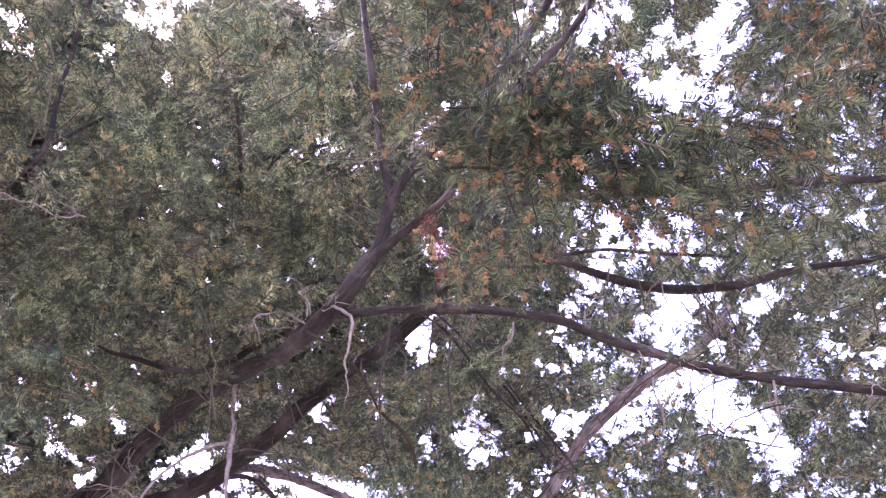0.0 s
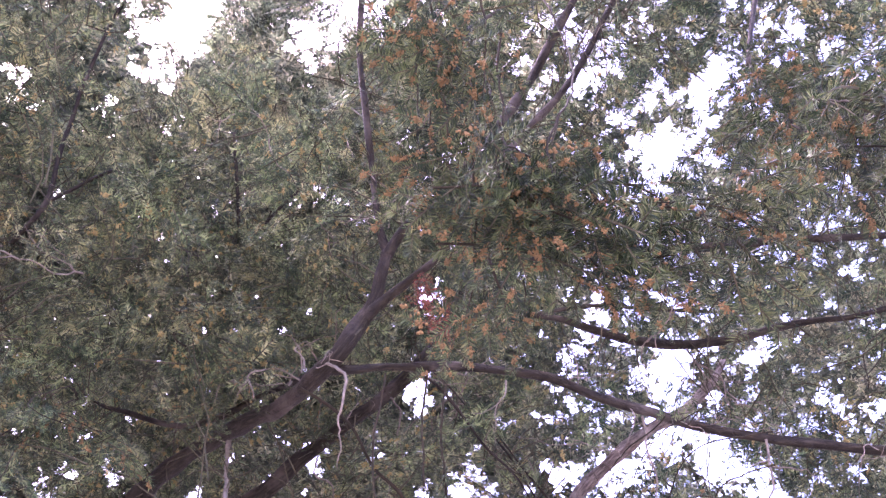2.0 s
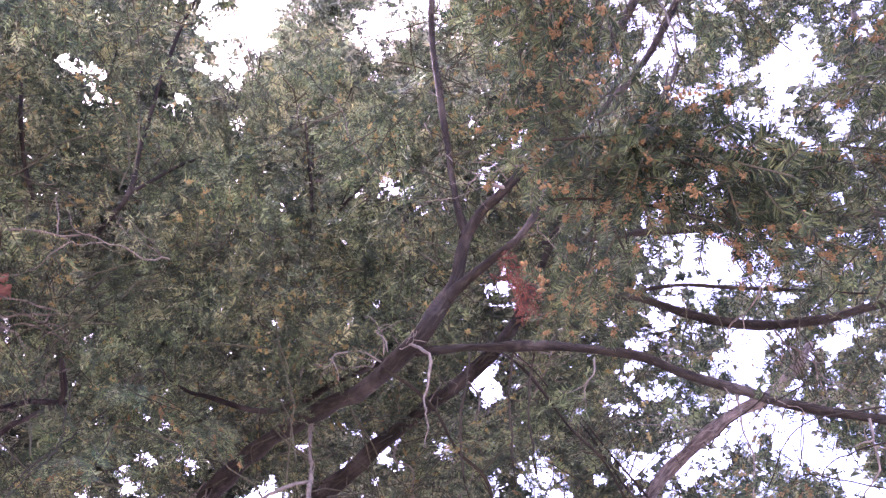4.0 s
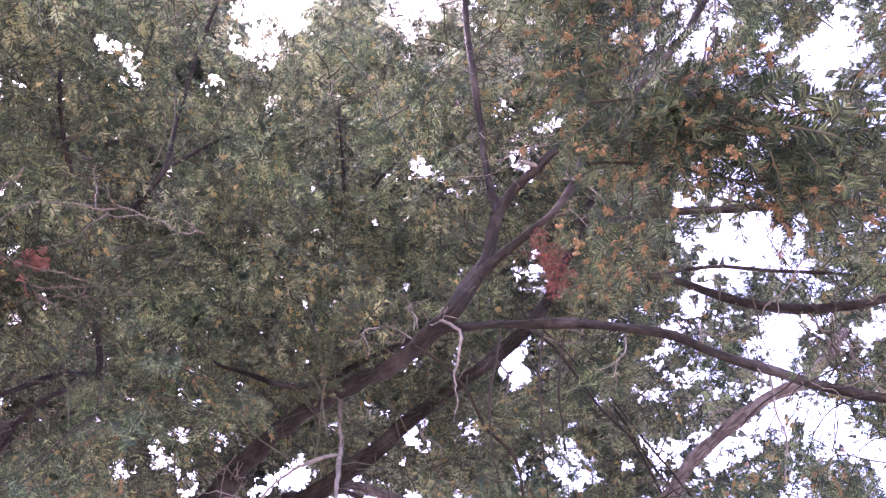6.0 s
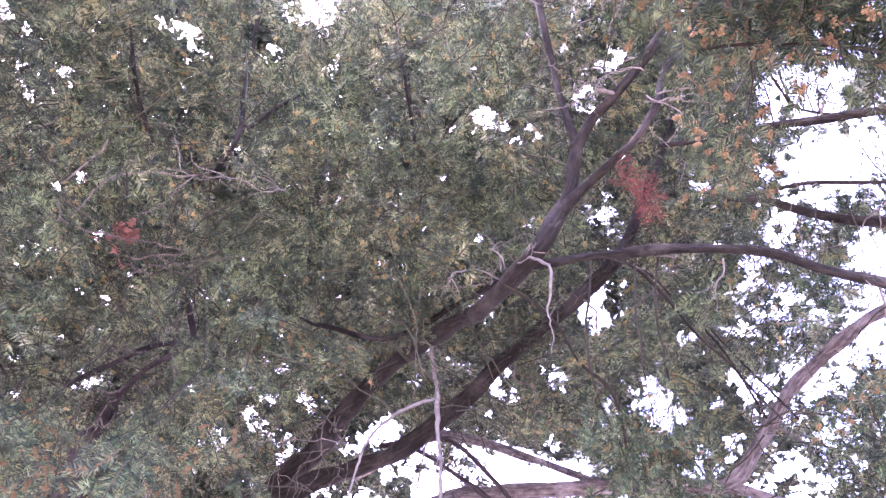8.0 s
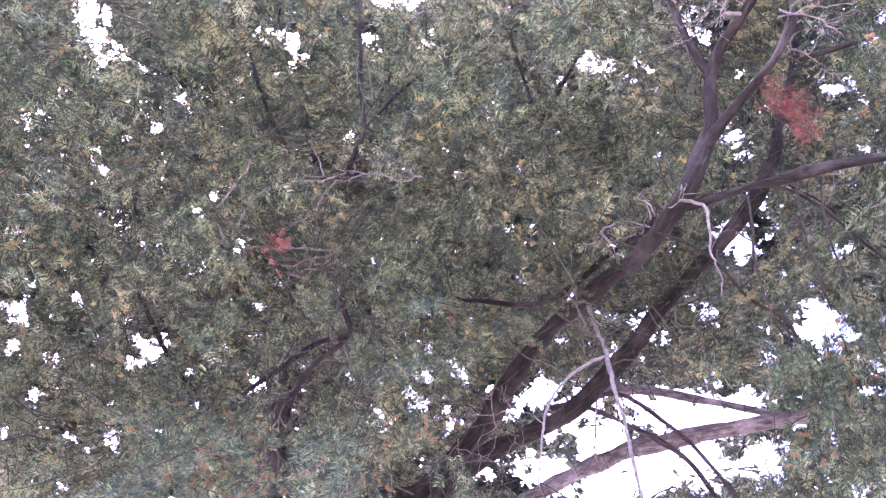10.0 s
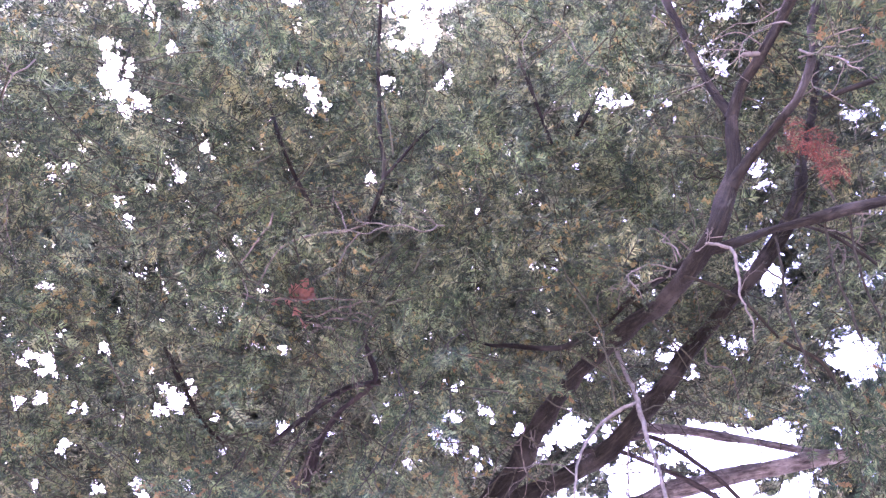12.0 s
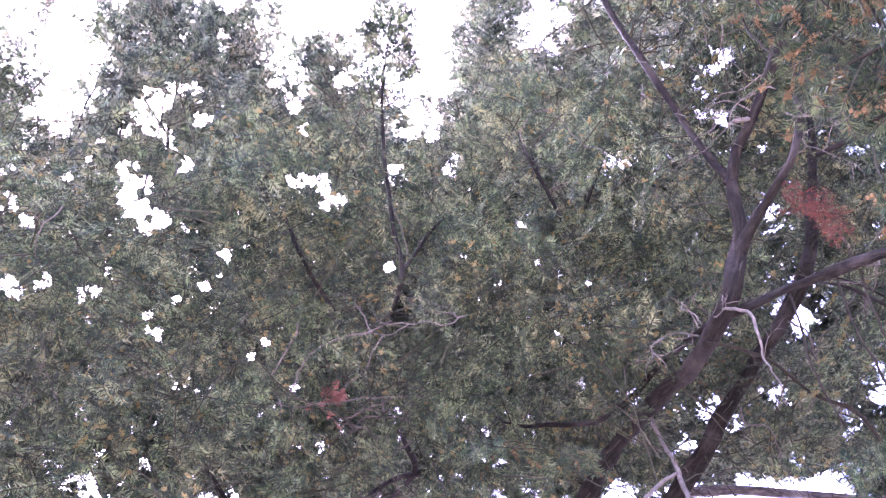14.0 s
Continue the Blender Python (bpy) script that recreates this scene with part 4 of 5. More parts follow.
def standing(seed, share=0.94, below=0.0, ragged=0.5, wood=True, loose=0.65):
    """A test for joined(): which needles leave the openings, the upper edge and the wood free."""
    r = np.random.RandomState(seed)

    def test(p):
        keep = np.ones(len(p), bool)
        some, soft = r.rand(len(p)) < share, r.uniform(0, loose, len(p))
        for spot, chart in SKY_CHARTS:
            y, x, az, el, far = on_chart(p, spot)
            keep &= ~((chart[y, x] > soft) & some)
        keep &= el < np.interp(az, EDGE[:, 0], EDGE[:, 1]) - 0.6 - below + r.normal(0, ragged, len(p))
        if wood:
            for spot, chart in WOOD_CHARTS:
                y, x, az, el, far = on_chart(p, spot)
                keep &= ~((chart[y, x] > far) & some)
        return keep
    return test


def clear_of_openings(p, r, below=0.0, ragged=0.8):
    """Which places lie outside the openings and under the crown's edge."""
    keep = np.ones(len(p), bool)
    for spot, chart in SKY_CHARTS:
        y, x, az, el, far = on_chart(p, spot)
        keep &= chart[y, x] < 0.3
    return keep & (el < np.interp(az, EDGE[:, 0], EDGE[:, 1]) - 0.6 - below + r.normal(0, ragged, len(p)))


def clear_of_wood(p, reach):
    """Which places do not hide the limbs from below."""
    az, el, far = bearing(p)
    keep = np.ones(len(p), bool)
    for path in WOOD_PATHS:
        rows = path[::3]
        la, le, lf = bearing(rows[:, :3])
        for a, e, f, rad in zip(la, le, lf, rows[:, 3]):
            if rad < 0.009:
                continue
            off = np.hypot((az - a) * np.cos(np.radians(e)), el - e)
            keep &= ~((off < np.degrees((rad + reach * (2.0 if rad > 0.028 else 0.85)) / f)) & (far < f + 0.08))
    for a, e, f, rad in zip(*bearing(KEEP_CLEAR[:, :3]), KEEP_CLEAR[:, 3]):
        off = np.hypot((az - a) * np.cos(np.radians(e)), el - e)
        keep &= ~((off < np.degrees((rad + reach * 0.4) / f)) & (far < f + 0.03))
    return keep


def hides_wood(p, way, size, charts=WOOD_CHARTS, most=0):
    """Would a spray from p along way stand before a limb?"""
    side = np.cross(way, (0, 0, 1.0))
    pts = np.array([p + way * size * u + side * size * v for u in (0.0, 0.04, 0.08, 0.12, 0.16) for v in (-0.1, -0.06, -0.03, 0, 0.03, 0.06, 0.1)])
    for spot, chart in charts:
        y, x, az, el, far = on_chart(pts, spot)
        if (chart[y, x] > far).sum() > most:
            return True
    return False


def in_gap(p, way, size, least):
    """Does a spray from p along way fill an opening, or hang beyond the least bearing and height?"""
    side = np.cross(way, (0, 0, 1.0))
    pts = np.array([p + way * size * u + side * size * v for u in (0.02, 0.06, 0.1, 0.14) for v in (-0.04, 0, 0.04)])
    az, el, far = bearing(pts)
    filled = sum((chart[on_chart(pts, spot)[:2]] > 0.1).sum() for spot, chart in SKY_CHARTS)
    return filled > 4 or az.mean() < least[0] or el.mean() < least[1]


rng = np.random.RandomState(11)
MID = [spray_template(20 + k, 0.17, 6, 0.0072, 0.027, 0.0042, 40 if k % 4 == 0 else 0, 0.0026, 4, 0.05, 3, True) for k in range(8)]
FAR = [spray_template(40 + k, 0.22, 6, 0.0180, 0.046, 0.0125, 0, 0.003, 8, 0.09, 3, True, True) for k in range(5)]
DEEP = [spray_template(50 + k, 0.36, 6, 0.034, 0.10, 0.060, 0, 0.003, 8, 0.4, 3, True, True) for k in range(4)]
NEAR = [spray_template(60 + k, 0.15, 6, 0.0027, 0.0205, 0.0021, (90, 0, 0, 140, 0)[k], 0.0019, 8, 0.03, 4) for k in range(5)]
LOW = [spray_template(70 + k, 0.16, 6, 0.0034, 0.025, 0.0031, 110 if k % 2 else 0, 0.0024, 8, 0.05, 3) for k in range(5)]


FILLED = {}


def thin(p, cap, r, layer, uneven):
    """Even out the crown: which places find their patch of the crown (1.5 degrees wide) not yet full."""
    az, el, far = bearing(p)
    u, v = (az * np.cos(np.radians(el)) / 1.5).astype(int), (el / 1.5).astype(int)
    keep = np.zeros(len(p), bool)
    for k in r.permutation(len(p)):
        c = (int(u[k]), int(v[k]))
        most = cap * (1 + uneven * noise.noise((c[0] * 0.3, c[1] * 0.3, layer * 7.3)))
        if FILLED.get(c, 0) + r.rand() < most:
            FILLED[c] = FILLED.get(c, 0) + 1
            keep[k] = True
    return keep


def crown(parent, clusters, per, box, templates, mat, spread, size, edge_rng, label, cap, cone=False, droop=-0.25, below=0.0, uneven=1.3, ragged=0.8, share=0.94):
    """Clumps of sprays inside a stretch of bearings, heights and distances (az0, az1, el0, el1, d0, d1)."""
    az0, az1, el0, el1, d0, d1 = box
    r = edge_rng
    az, el = r.uniform(az0, az1, clusters), np.degrees(np.arcsin(r.uniform(np.sin(radians(el0)), np.sin(radians(el1)), clusters)))
    c = at_bearing(az, el, r.uniform(d0, d1, clusters))
    c = c[clear_of_openings(c, r, below, ragged)]
    p = np.repeat(c, per, axis=0) + r.normal(0, spread, (len(c) * per, 3))
    way0 = np.repeat(r.normal(0, 1, (len(c), 3)) * (1, 1, 0.25), per, axis=0)
    up0 = np.repeat(np.array([0, 0, 1.0]) + r.normal(0, 0.55, (len(c), 3)), per, axis=0)          # a clump's sprays lie alike
    ok = clear_of_openings(p, r, below - ragged) & clear_of_wood(p, 0.06) & (p[:, 2] > 1.9)
    p, way0, up0 = p[ok], way0[ok], up0[ok]
    full = thin(p, cap, r, len(p) % 97, uneven)
    p = p[full]
    way = way0[full] + r.normal(0, 0.45, (len(p), 3)) * (1, 1, 0.6)
    way /= np.linalg.norm(way, axis=1)[:, None]
    way[:, 2] += droop
    up = up0[full] + r.normal(0, 0.25, (len(p), 3))
    t = turns(way, up)
    sz = size * r.uniform(0.75, 1.25, len(p))
    which = r.randint(0, len(templates), len(p))
    start = p - t[:, :, 0] * (0.08 * sz)[:, None]
    joined("foliage", [q[0] for q in templates], which, start, t, sz, mat, parent, label, standing(len(p), share, below - ragged, loose=0.7 if share < 1 else 0.4))
    joined("shoot", [q[1] for q in templates], which, start, t, sz, SHOOT, parent, "", standing(len(p) + 1, 1.0, below - ragged))
    if cone:
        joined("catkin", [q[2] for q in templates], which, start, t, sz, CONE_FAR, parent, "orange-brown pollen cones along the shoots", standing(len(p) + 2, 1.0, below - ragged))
    return c


CENTRES = []
CENTRES.append(crown(yew, 1800, 6, (-78, 6, 16, 64, 2.7, 4.4), MID, GREEN, 0.08, 1.1, rng, "dark green flat needles in drooping sprays", 2.7, True, below=6.0, ragged=3.5))
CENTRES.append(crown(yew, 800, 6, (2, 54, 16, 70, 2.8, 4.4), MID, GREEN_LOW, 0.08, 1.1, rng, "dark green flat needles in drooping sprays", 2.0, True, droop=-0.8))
crown(back, 1700, 7, (-92, -2, 15, 64, 4.8, 7.0), FAR, GREEN_FAR, 0.2, 1.1, rng, "grey-green needles far up, haze and light put into their colour", 5.6)
crown(back, 1400, 7, (-4, 60, 15, 74, 4.6, 6.5), FAR, GREEN_FAR, 0.18, 1.05, rng, "grey-green needles far up, haze and light put into their colour", 3.2)
FILLED.clear()
# Filler foliage added to close sky specks between the nearer sprays.
beyond = tree("filler yews added behind the crown, shade put into their dark colour")
limb("trunk", [(0.5, 9.5, -0.1, 0.3), (0.5, 9.4, 2.0, 0.22), (0.6, 9.2, 4.5, 0.12)], BARK, beyond, 12, 0.2, 0.2, 38)
crown(beyond, 6500, 5, (-95, 8, 14, 66, 7.5, 9.5), DEEP, GREEN_DEEP, 0.3, 1.0, rng, "massed filler needles, the crown's inner shade put into their dark colour", 4.2, below=3.0, share=1.0, uneven=0.7)
crown(beyond, 4000, 5, (8, 62, 14, 74, 7.5, 9.5), DEEP, GREEN_DEEP, 0.3, 1.0, rng, "massed filler needles, the crown's inner shade put into their dark colour", 0.8, below=2.0, share=1.0)

# upright leading shoots that stand over the crown's edge: tip, height, half width
LEADERS = [((-3.76, 1.40, 6.35), 0.8, 0.18), ((-3.21, 1.15, 6.79), 1.5, 0.16), ((-2.98, 1.27, 6.89), 1.8, 0.17), ((-2.85, 1.40, 6.92), 1.9, 0.25), ((-2.85, 1.74, 6.81), 1.5, 0.26), ((-2.52, 1.78, 6.96), 1.3, 0.10),
           ((-2.47, 2.22, 6.81), 1.1, 0.18), ((-2.30, 2.29, 6.85), 1.2, 0.15), ((-1.80, 2.91, 6.72), 0.8, 0.14), ((-1.10, 2.61, 7.06), 1.9, 0.34), ((-1.36, 2.72, 6.8), 1.3, 0.2), ((-0.74, 3.02, 6.89), 1.0, 0.19),
           ((-4.01, 1.27, 6.19), 0.6, 0.18), ((-0.67, 3.15, 6.82), 0.9, 0.21)]
lead = []
for n, ((x, y, z), tall, wide) in enumerate(LEADERS):
    lx, ly = 0.04, 0.08
    limb("leading_shoot", [(x + lx * 1.2, y + ly * 1.2, z - tall - 0.3, 0.009), (x + lx * 0.5, y + ly * 0.5, z - 0.5 * tall, 0.005), (x, y, z - 0.03, 0.0025)], BARK, back, 6, 0.1, 0.08, 50 + n, wander=0.006)
    many = int(70 + 520 * tall * wide)
    for k in range(many):
        h = (k + rng.rand()) / many
        a = rng.uniform(0, 6.28)
        rr = wide * min(1.0, 0.12 + 1.15 * h) * rng.uniform(0.1, 0.8)
        lead.append((x + lx * h + rr * math.cos(a), y + ly * h + rr * math.sin(a), z - 0.06 - h * tall, math.cos(a), math.sin(a), rng.uniform(0.1, 1.5) - 0.6 * h))
lead = np.array(lead)
t = turns(lead[:, 3:], np.array([0, 0, 1.0]) + rng.normal(0, 0.7, (len(lead), 3)))
which, sz = rng.randint(0, len(FAR), len(lead)), rng.uniform(0.10, 0.17, len(lead)) * np.linalg.norm(lead[:, :3] - EYE_SPOT, axis=1)
joined("foliage", [q[0] for q in FAR], which, lead[:, :3], t, sz, GREEN_FAR, back, "upright leading shoots with short needles, haze and light put into their colour", standing(77, 0.9, -9.0, wood=False))
joined("shoot", [q[1] for q in FAR], which, lead[:, :3], t, sz, TWIG, back)
# the nearest leading shoot, a fan of rising sprays round the tip of its branch
n = 230
h = rng.uniform(0, 1, n) ** 1.2
a = rng.uniform(0, 6.28, n)
stem = np.stack([np.interp(h, (0, 0.5, 1), (-1.3, -1.38, -1.46)), np.interp(h, (0, 0.5, 1), (1.6, 1.66, 1.76)), np.interp(h, (0, 0.5, 1), (5.26, 5.02, 4.75))], 1)
reach = np.interp(h, (0, 0.12, 0.5, 1), (0.01, 0.08, 0.09, 0.13)) * rng.uniform(0.1, 1, n)
fan = stem + np.stack([np.cos(a), np.sin(a), 0.3 + 0 * a], 1) * reach[:, None]
t = turns(np.stack([np.cos(a), np.sin(a), rng.uniform(0.5, 1.6, n)], 1), rng.normal(0, 1, (n, 3)))
joined("foliage", [q[0] for q in FAR], rng.randint(0, len(FAR), n), fan, t, np.full(n, 0.5), GREEN, yew, "rising needles of a leading shoot")
# ends of an overhead bough
for c, n, w in (((-2.54, 0.56, 4.94), 40, 0.1), ((-2.75, 0.67, 4.76), 80, 0.08), ((-2.35, 0.42, 4.97), 30, 0.1), ((-0.75, 1.55, 5.17), 20, 0.06), ((-0.62, 1.62, 5.2), 16, 0.05), ((-0.49, 1.78, 5.08), 24, 0.06)):
    p = np.array(c) + rng.normal(0, w, (n, 3))
    t = turns(rng.normal(0, 1, (n, 3)), np.array([0, 0, 1.0]) + rng.normal(0, 0.6, (n, 3)))
    joined("foliage", [q[0] for q in MID], rng.randint(0, len(MID), n), p, t, np.full(n, 0.9), GREEN, yew, "needles at the ends of an overhead bough")
    joined("shoot", [q[1] for q in MID], rng.randint(0, len(MID), n), p, t, np.full(n, 0.9), TWIG, yew)

# twigs that carry the clumps back to the wood
WOOD = np.vstack([p[::2] for p in WOOD_PATHS[:35]])
vs, qs, base = [], [], 0
for c in np.vstack(CENTRES):
    off = WOOD[:, :3] - c
    k = int(np.argmin(np.linalg.norm(off, axis=1) + rng.uniform(0, 0.25, len(WOOD))))
    e = WOOD[k, :3]
    ln = np.linalg.norm(e - c)
    if ln > 0.3:
        e = c + ((e - c) / ln + rng.normal(0, 0.9, 3)) * 0.2
        ln = 0.25
    mid = (c + e) / 2 + rng.normal(0, 0.08 * ln, 3) + (0, 0, 0.1 * ln)
    path = smooth_path([(*e, 0.003 + 0.003 * ln), (*mid, 0.0028), (*c, 0.0015)], 0.08)
    path[1:-1, :3] += rng.normal(0, 0.008, (len(path) - 2, 3))
    v, q, _ = tube(path, 5, 0)
    vs.append(v), qs.append(q + base)
    base += len(v)
tagged(mesh_object("twig", np.vstack(vs), np.vstack(qs), SHOOT, yew, True), "thin brown side twigs through the crown", kind="stuff")


# bare twigs that hang out of the clumps
r = np.random.RandomState(31)
low = [c for c in np.vstack(CENTRES) if np.linalg.norm(c - EYE_SPOT) < 3.5]
for i in range(110):
    c = low[r.randint(len(low))]
    way = (EYE_SPOT - c) * 0.12 + r.normal(0, 0.5, 3)
    dead_twig(c + (EYE_SPOT - c) * 0.03, way, r.uniform(0.15, 0.5), r.uniform(0.0012, 0.0032), yew, 500 + i, 2, (DEAD, TWIG, TWIG, DEAD)[i % 4])


# ---- boughs close by, spray by spray ----
def mesh_only(name, v, f, mat):
    ob = mesh_object(name, v, f, mat)
    me = ob.data
    bpy.data.objects.remove(ob)
    return me


def spray_meshes(templates, mat):
    return [(mesh_only("spray", *n, mat), mesh_only("shoot", *s, SHOOT), mesh_only("catkin", *c, CONE) if c else None) for n, s, c in templates]


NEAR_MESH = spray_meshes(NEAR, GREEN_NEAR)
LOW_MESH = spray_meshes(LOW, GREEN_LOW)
RUST_MESH = spray_meshes([spray_template(80 + k, 0.13, 5, 0.0045, 0.02, 0.0022) for k in range(2)], RUST)


def spray(parent, meshes, place, axis, up, size, label=""):
    n, s, c = meshes
    m = turns(np.array([axis]), np.array([up]))[0]
    ob = new("spray", n)
    ob.parent = parent
    ob.matrix_local = Matrix.Translation(place) @ Matrix(m.tolist()).to_4x4() @ Matrix.Scale(size, 4)
    tagged(new("shoot", s), kind="stuff").parent = ob
    if c:
        cones = tagged(new("catkin", c), "small orange-brown pollen cones", kind="stuff")
        cones.parent = ob
    return tagged(ob, label, kind="stuff")


def bough(points, parent, meshes, gap, size, seed, out=0.9, shy=False, off=None):
    """A drooping twig with alternate sprays."""
    r = np.random.RandomState(seed)
    limb("twig", points, TWIG, parent, 6, 0.1, 0.02, seed, True, 0.002, 0.55)
    path = WOOD_PATHS[-1][:-1]
    along = np.r_[0, np.cumsum(np.linalg.norm(np.diff(path[:, :3], axis=0), axis=1))]
    s, k = gap * 0.5, 0
    while s < along[-1]:
        p = np.array([np.interp(s, along, path[:, j]) for j in range(3)])
        q = np.array([np.interp(min(s + 0.02, along[-1]), along, path[:, j]) for j in range(3)])
        d = q - p if np.linalg.norm(q - p) > 1e-6 else path[-1, :3] - path[-3, :3]
        d /= np.linalg.norm(d)
        side = np.cross(d, (0, 0, 1.0))
        side /= np.linalg.norm(side) + 1e-6
        axis = d * r.uniform(0.2, 0.8) + side * (out if k % 2 else -out) + r.normal(0, 0.35, 3) + (0, 0, -0.15)
        which_mesh = meshes[r.randint(len(meshes))]
        if shy and hides_wood(p, axis / np.linalg.norm(axis), size):
            s += gap
            continue
        if off and (in_gap(p, axis / np.linalg.norm(axis), size, off) or hides_wood(p, axis / np.linalg.norm(axis), size * 0.8, WOOD_CHARTS[2:], 9) or hides_wood(p, axis / np.linalg.norm(axis), size * 0.8, [(BY_START, RISING)], 1)):
            s += gap * 0.5
            k += 1
            continue
        spray(parent, which_mesh, p, axis, np.array([0, 0, 1.0]) + r.normal(0, 0.4, 3), size * r.uniform(0.75, 1.15))
        s += gap * r.uniform(0.7, 1.3)
        k += 1
    if off is None:
        spray(parent, meshes[r.randint(len(meshes))], path[-1, :3], path[-1, :3] - path[-4, :3], (0.2, 0.1, 1), size)


limb("branch", [(0.9, 1.4, 5.4, 0.02), (0.5, 0.92, 4.3, 0.014), (0.3, 0.82, 3.6, 0.008), (0.2, 0.86, 3.35, 0.006), (0.05, 0.80, 3.05, 0.004)], BARK, yew, 8, 0.15, 0.04, 60)
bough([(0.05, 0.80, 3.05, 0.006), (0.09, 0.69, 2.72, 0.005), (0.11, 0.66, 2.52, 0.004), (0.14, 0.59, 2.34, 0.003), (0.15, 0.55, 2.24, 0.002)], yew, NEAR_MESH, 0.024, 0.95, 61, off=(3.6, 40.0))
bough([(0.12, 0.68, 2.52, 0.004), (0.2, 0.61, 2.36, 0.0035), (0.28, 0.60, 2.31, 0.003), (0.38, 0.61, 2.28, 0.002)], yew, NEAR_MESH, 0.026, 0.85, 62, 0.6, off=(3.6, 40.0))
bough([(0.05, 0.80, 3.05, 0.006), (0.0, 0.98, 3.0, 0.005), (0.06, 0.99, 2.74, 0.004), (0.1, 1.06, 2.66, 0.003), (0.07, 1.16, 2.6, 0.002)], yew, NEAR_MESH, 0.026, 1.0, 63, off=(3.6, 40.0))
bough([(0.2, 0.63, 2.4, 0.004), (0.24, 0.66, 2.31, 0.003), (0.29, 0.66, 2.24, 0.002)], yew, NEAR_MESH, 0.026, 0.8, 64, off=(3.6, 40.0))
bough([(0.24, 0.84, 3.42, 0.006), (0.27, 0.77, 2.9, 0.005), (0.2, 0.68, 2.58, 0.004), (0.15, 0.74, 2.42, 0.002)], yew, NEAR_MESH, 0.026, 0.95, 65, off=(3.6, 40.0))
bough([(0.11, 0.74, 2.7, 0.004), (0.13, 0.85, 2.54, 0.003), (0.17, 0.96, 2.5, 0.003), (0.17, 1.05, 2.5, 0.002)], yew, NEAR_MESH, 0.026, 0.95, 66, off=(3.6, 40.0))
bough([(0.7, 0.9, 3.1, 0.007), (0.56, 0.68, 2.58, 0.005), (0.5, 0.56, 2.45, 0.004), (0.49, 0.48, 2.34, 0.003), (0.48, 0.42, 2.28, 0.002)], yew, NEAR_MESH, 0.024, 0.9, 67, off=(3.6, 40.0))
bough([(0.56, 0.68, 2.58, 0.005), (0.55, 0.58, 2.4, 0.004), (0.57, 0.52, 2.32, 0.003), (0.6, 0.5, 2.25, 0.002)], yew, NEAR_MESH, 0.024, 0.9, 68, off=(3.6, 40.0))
limb("branch", [(1.1, 1.35, 5.3, 0.016), (1.05, 1.0, 4.2, 0.012), (0.7, 0.9, 3.1, 0.007)], BARK, yew, 8, 0.15, 0.04, 69)
for i, pts in enumerate([
    [(0.01, 0.56, 2.29, 0.005), (0.09, 0.56, 2.29, 0.0043), (0.17, 0.58, 2.26, 0.0035), (0.24, 0.56, 2.26, 0.0027), (0.33, 0.54, 2.24, 0.002)],
    [(0.01, 0.64, 2.27, 0.005), (0.1, 0.64, 2.26, 0.004), (0.19, 0.65, 2.24, 0.003), (0.3, 0.62, 2.23, 0.002)],
    [(0.19, 0.61, 2.23, 0.005), (0.23, 0.63, 2.19, 0.0035), (0.26, 0.63, 2.18, 0.002)],
    [(0.06, 0.54, 2.35, 0.005), (0.07, 0.6, 2.31, 0.004), (0.06, 0.67, 2.24, 0.003), (0.05, 0.7, 2.2, 0.002)],
    [(0.72, 0.61, 2.5, 0.005), (0.64, 0.67, 2.51, 0.0035), (0.62, 0.74, 2.46, 0.002)]]):
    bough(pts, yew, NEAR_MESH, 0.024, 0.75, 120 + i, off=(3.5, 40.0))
for i, pts in enumerate([
    [(0.0, 0.47, 2.69, 0.005), (0.02, 0.54, 2.6, 0.004), (0.03, 0.56, 2.49, 0.003), (0.03, 0.57, 2.4, 0.002)],
    [(0.07, 0.45, 2.64, 0.005), (0.08, 0.5, 2.56, 0.004), (0.08, 0.54, 2.48, 0.003), (0.07, 0.55, 2.37, 0.002)],
    [(0.11, 0.53, 2.6, 0.005), (0.1, 0.55, 2.53, 0.004), (0.1, 0.56, 2.44, 0.003), (0.1, 0.56, 2.33, 0.002)],
    [(-0.02, 0.61, 2.73, 0.005), (-0.02, 0.64, 2.65, 0.004), (-0.02, 0.66, 2.54, 0.003), (-0.01, 0.67, 2.44, 0.002)],
    [(0.18, 0.57, 2.45, 0.005), (0.16, 0.57, 2.39, 0.004), (0.16, 0.57, 2.33, 0.003), (0.17, 0.56, 2.27, 0.002)],
    [(0.03, 0.63, 2.42, 0.005), (0.04, 0.63, 2.36, 0.004), (0.06, 0.64, 2.3, 0.003), (0.09, 0.64, 2.27, 0.002)],
    [(0.11, 0.62, 2.39, 0.005), (0.13, 0.63, 2.34, 0.004), (0.15, 0.62, 2.28, 0.003), (0.17, 0.62, 2.23, 0.002)],
    [(0.2, 0.6, 2.35, 0.005), (0.26, 0.58, 2.31, 0.004), (0.3, 0.58, 2.27, 0.003), (0.35, 0.57, 2.22, 0.002)],
    [(0.08, 0.68, 2.3, 0.005), (0.09, 0.68, 2.25, 0.004), (0.1, 0.69, 2.21, 0.003)]]):
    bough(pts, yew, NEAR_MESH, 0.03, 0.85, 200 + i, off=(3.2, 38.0))
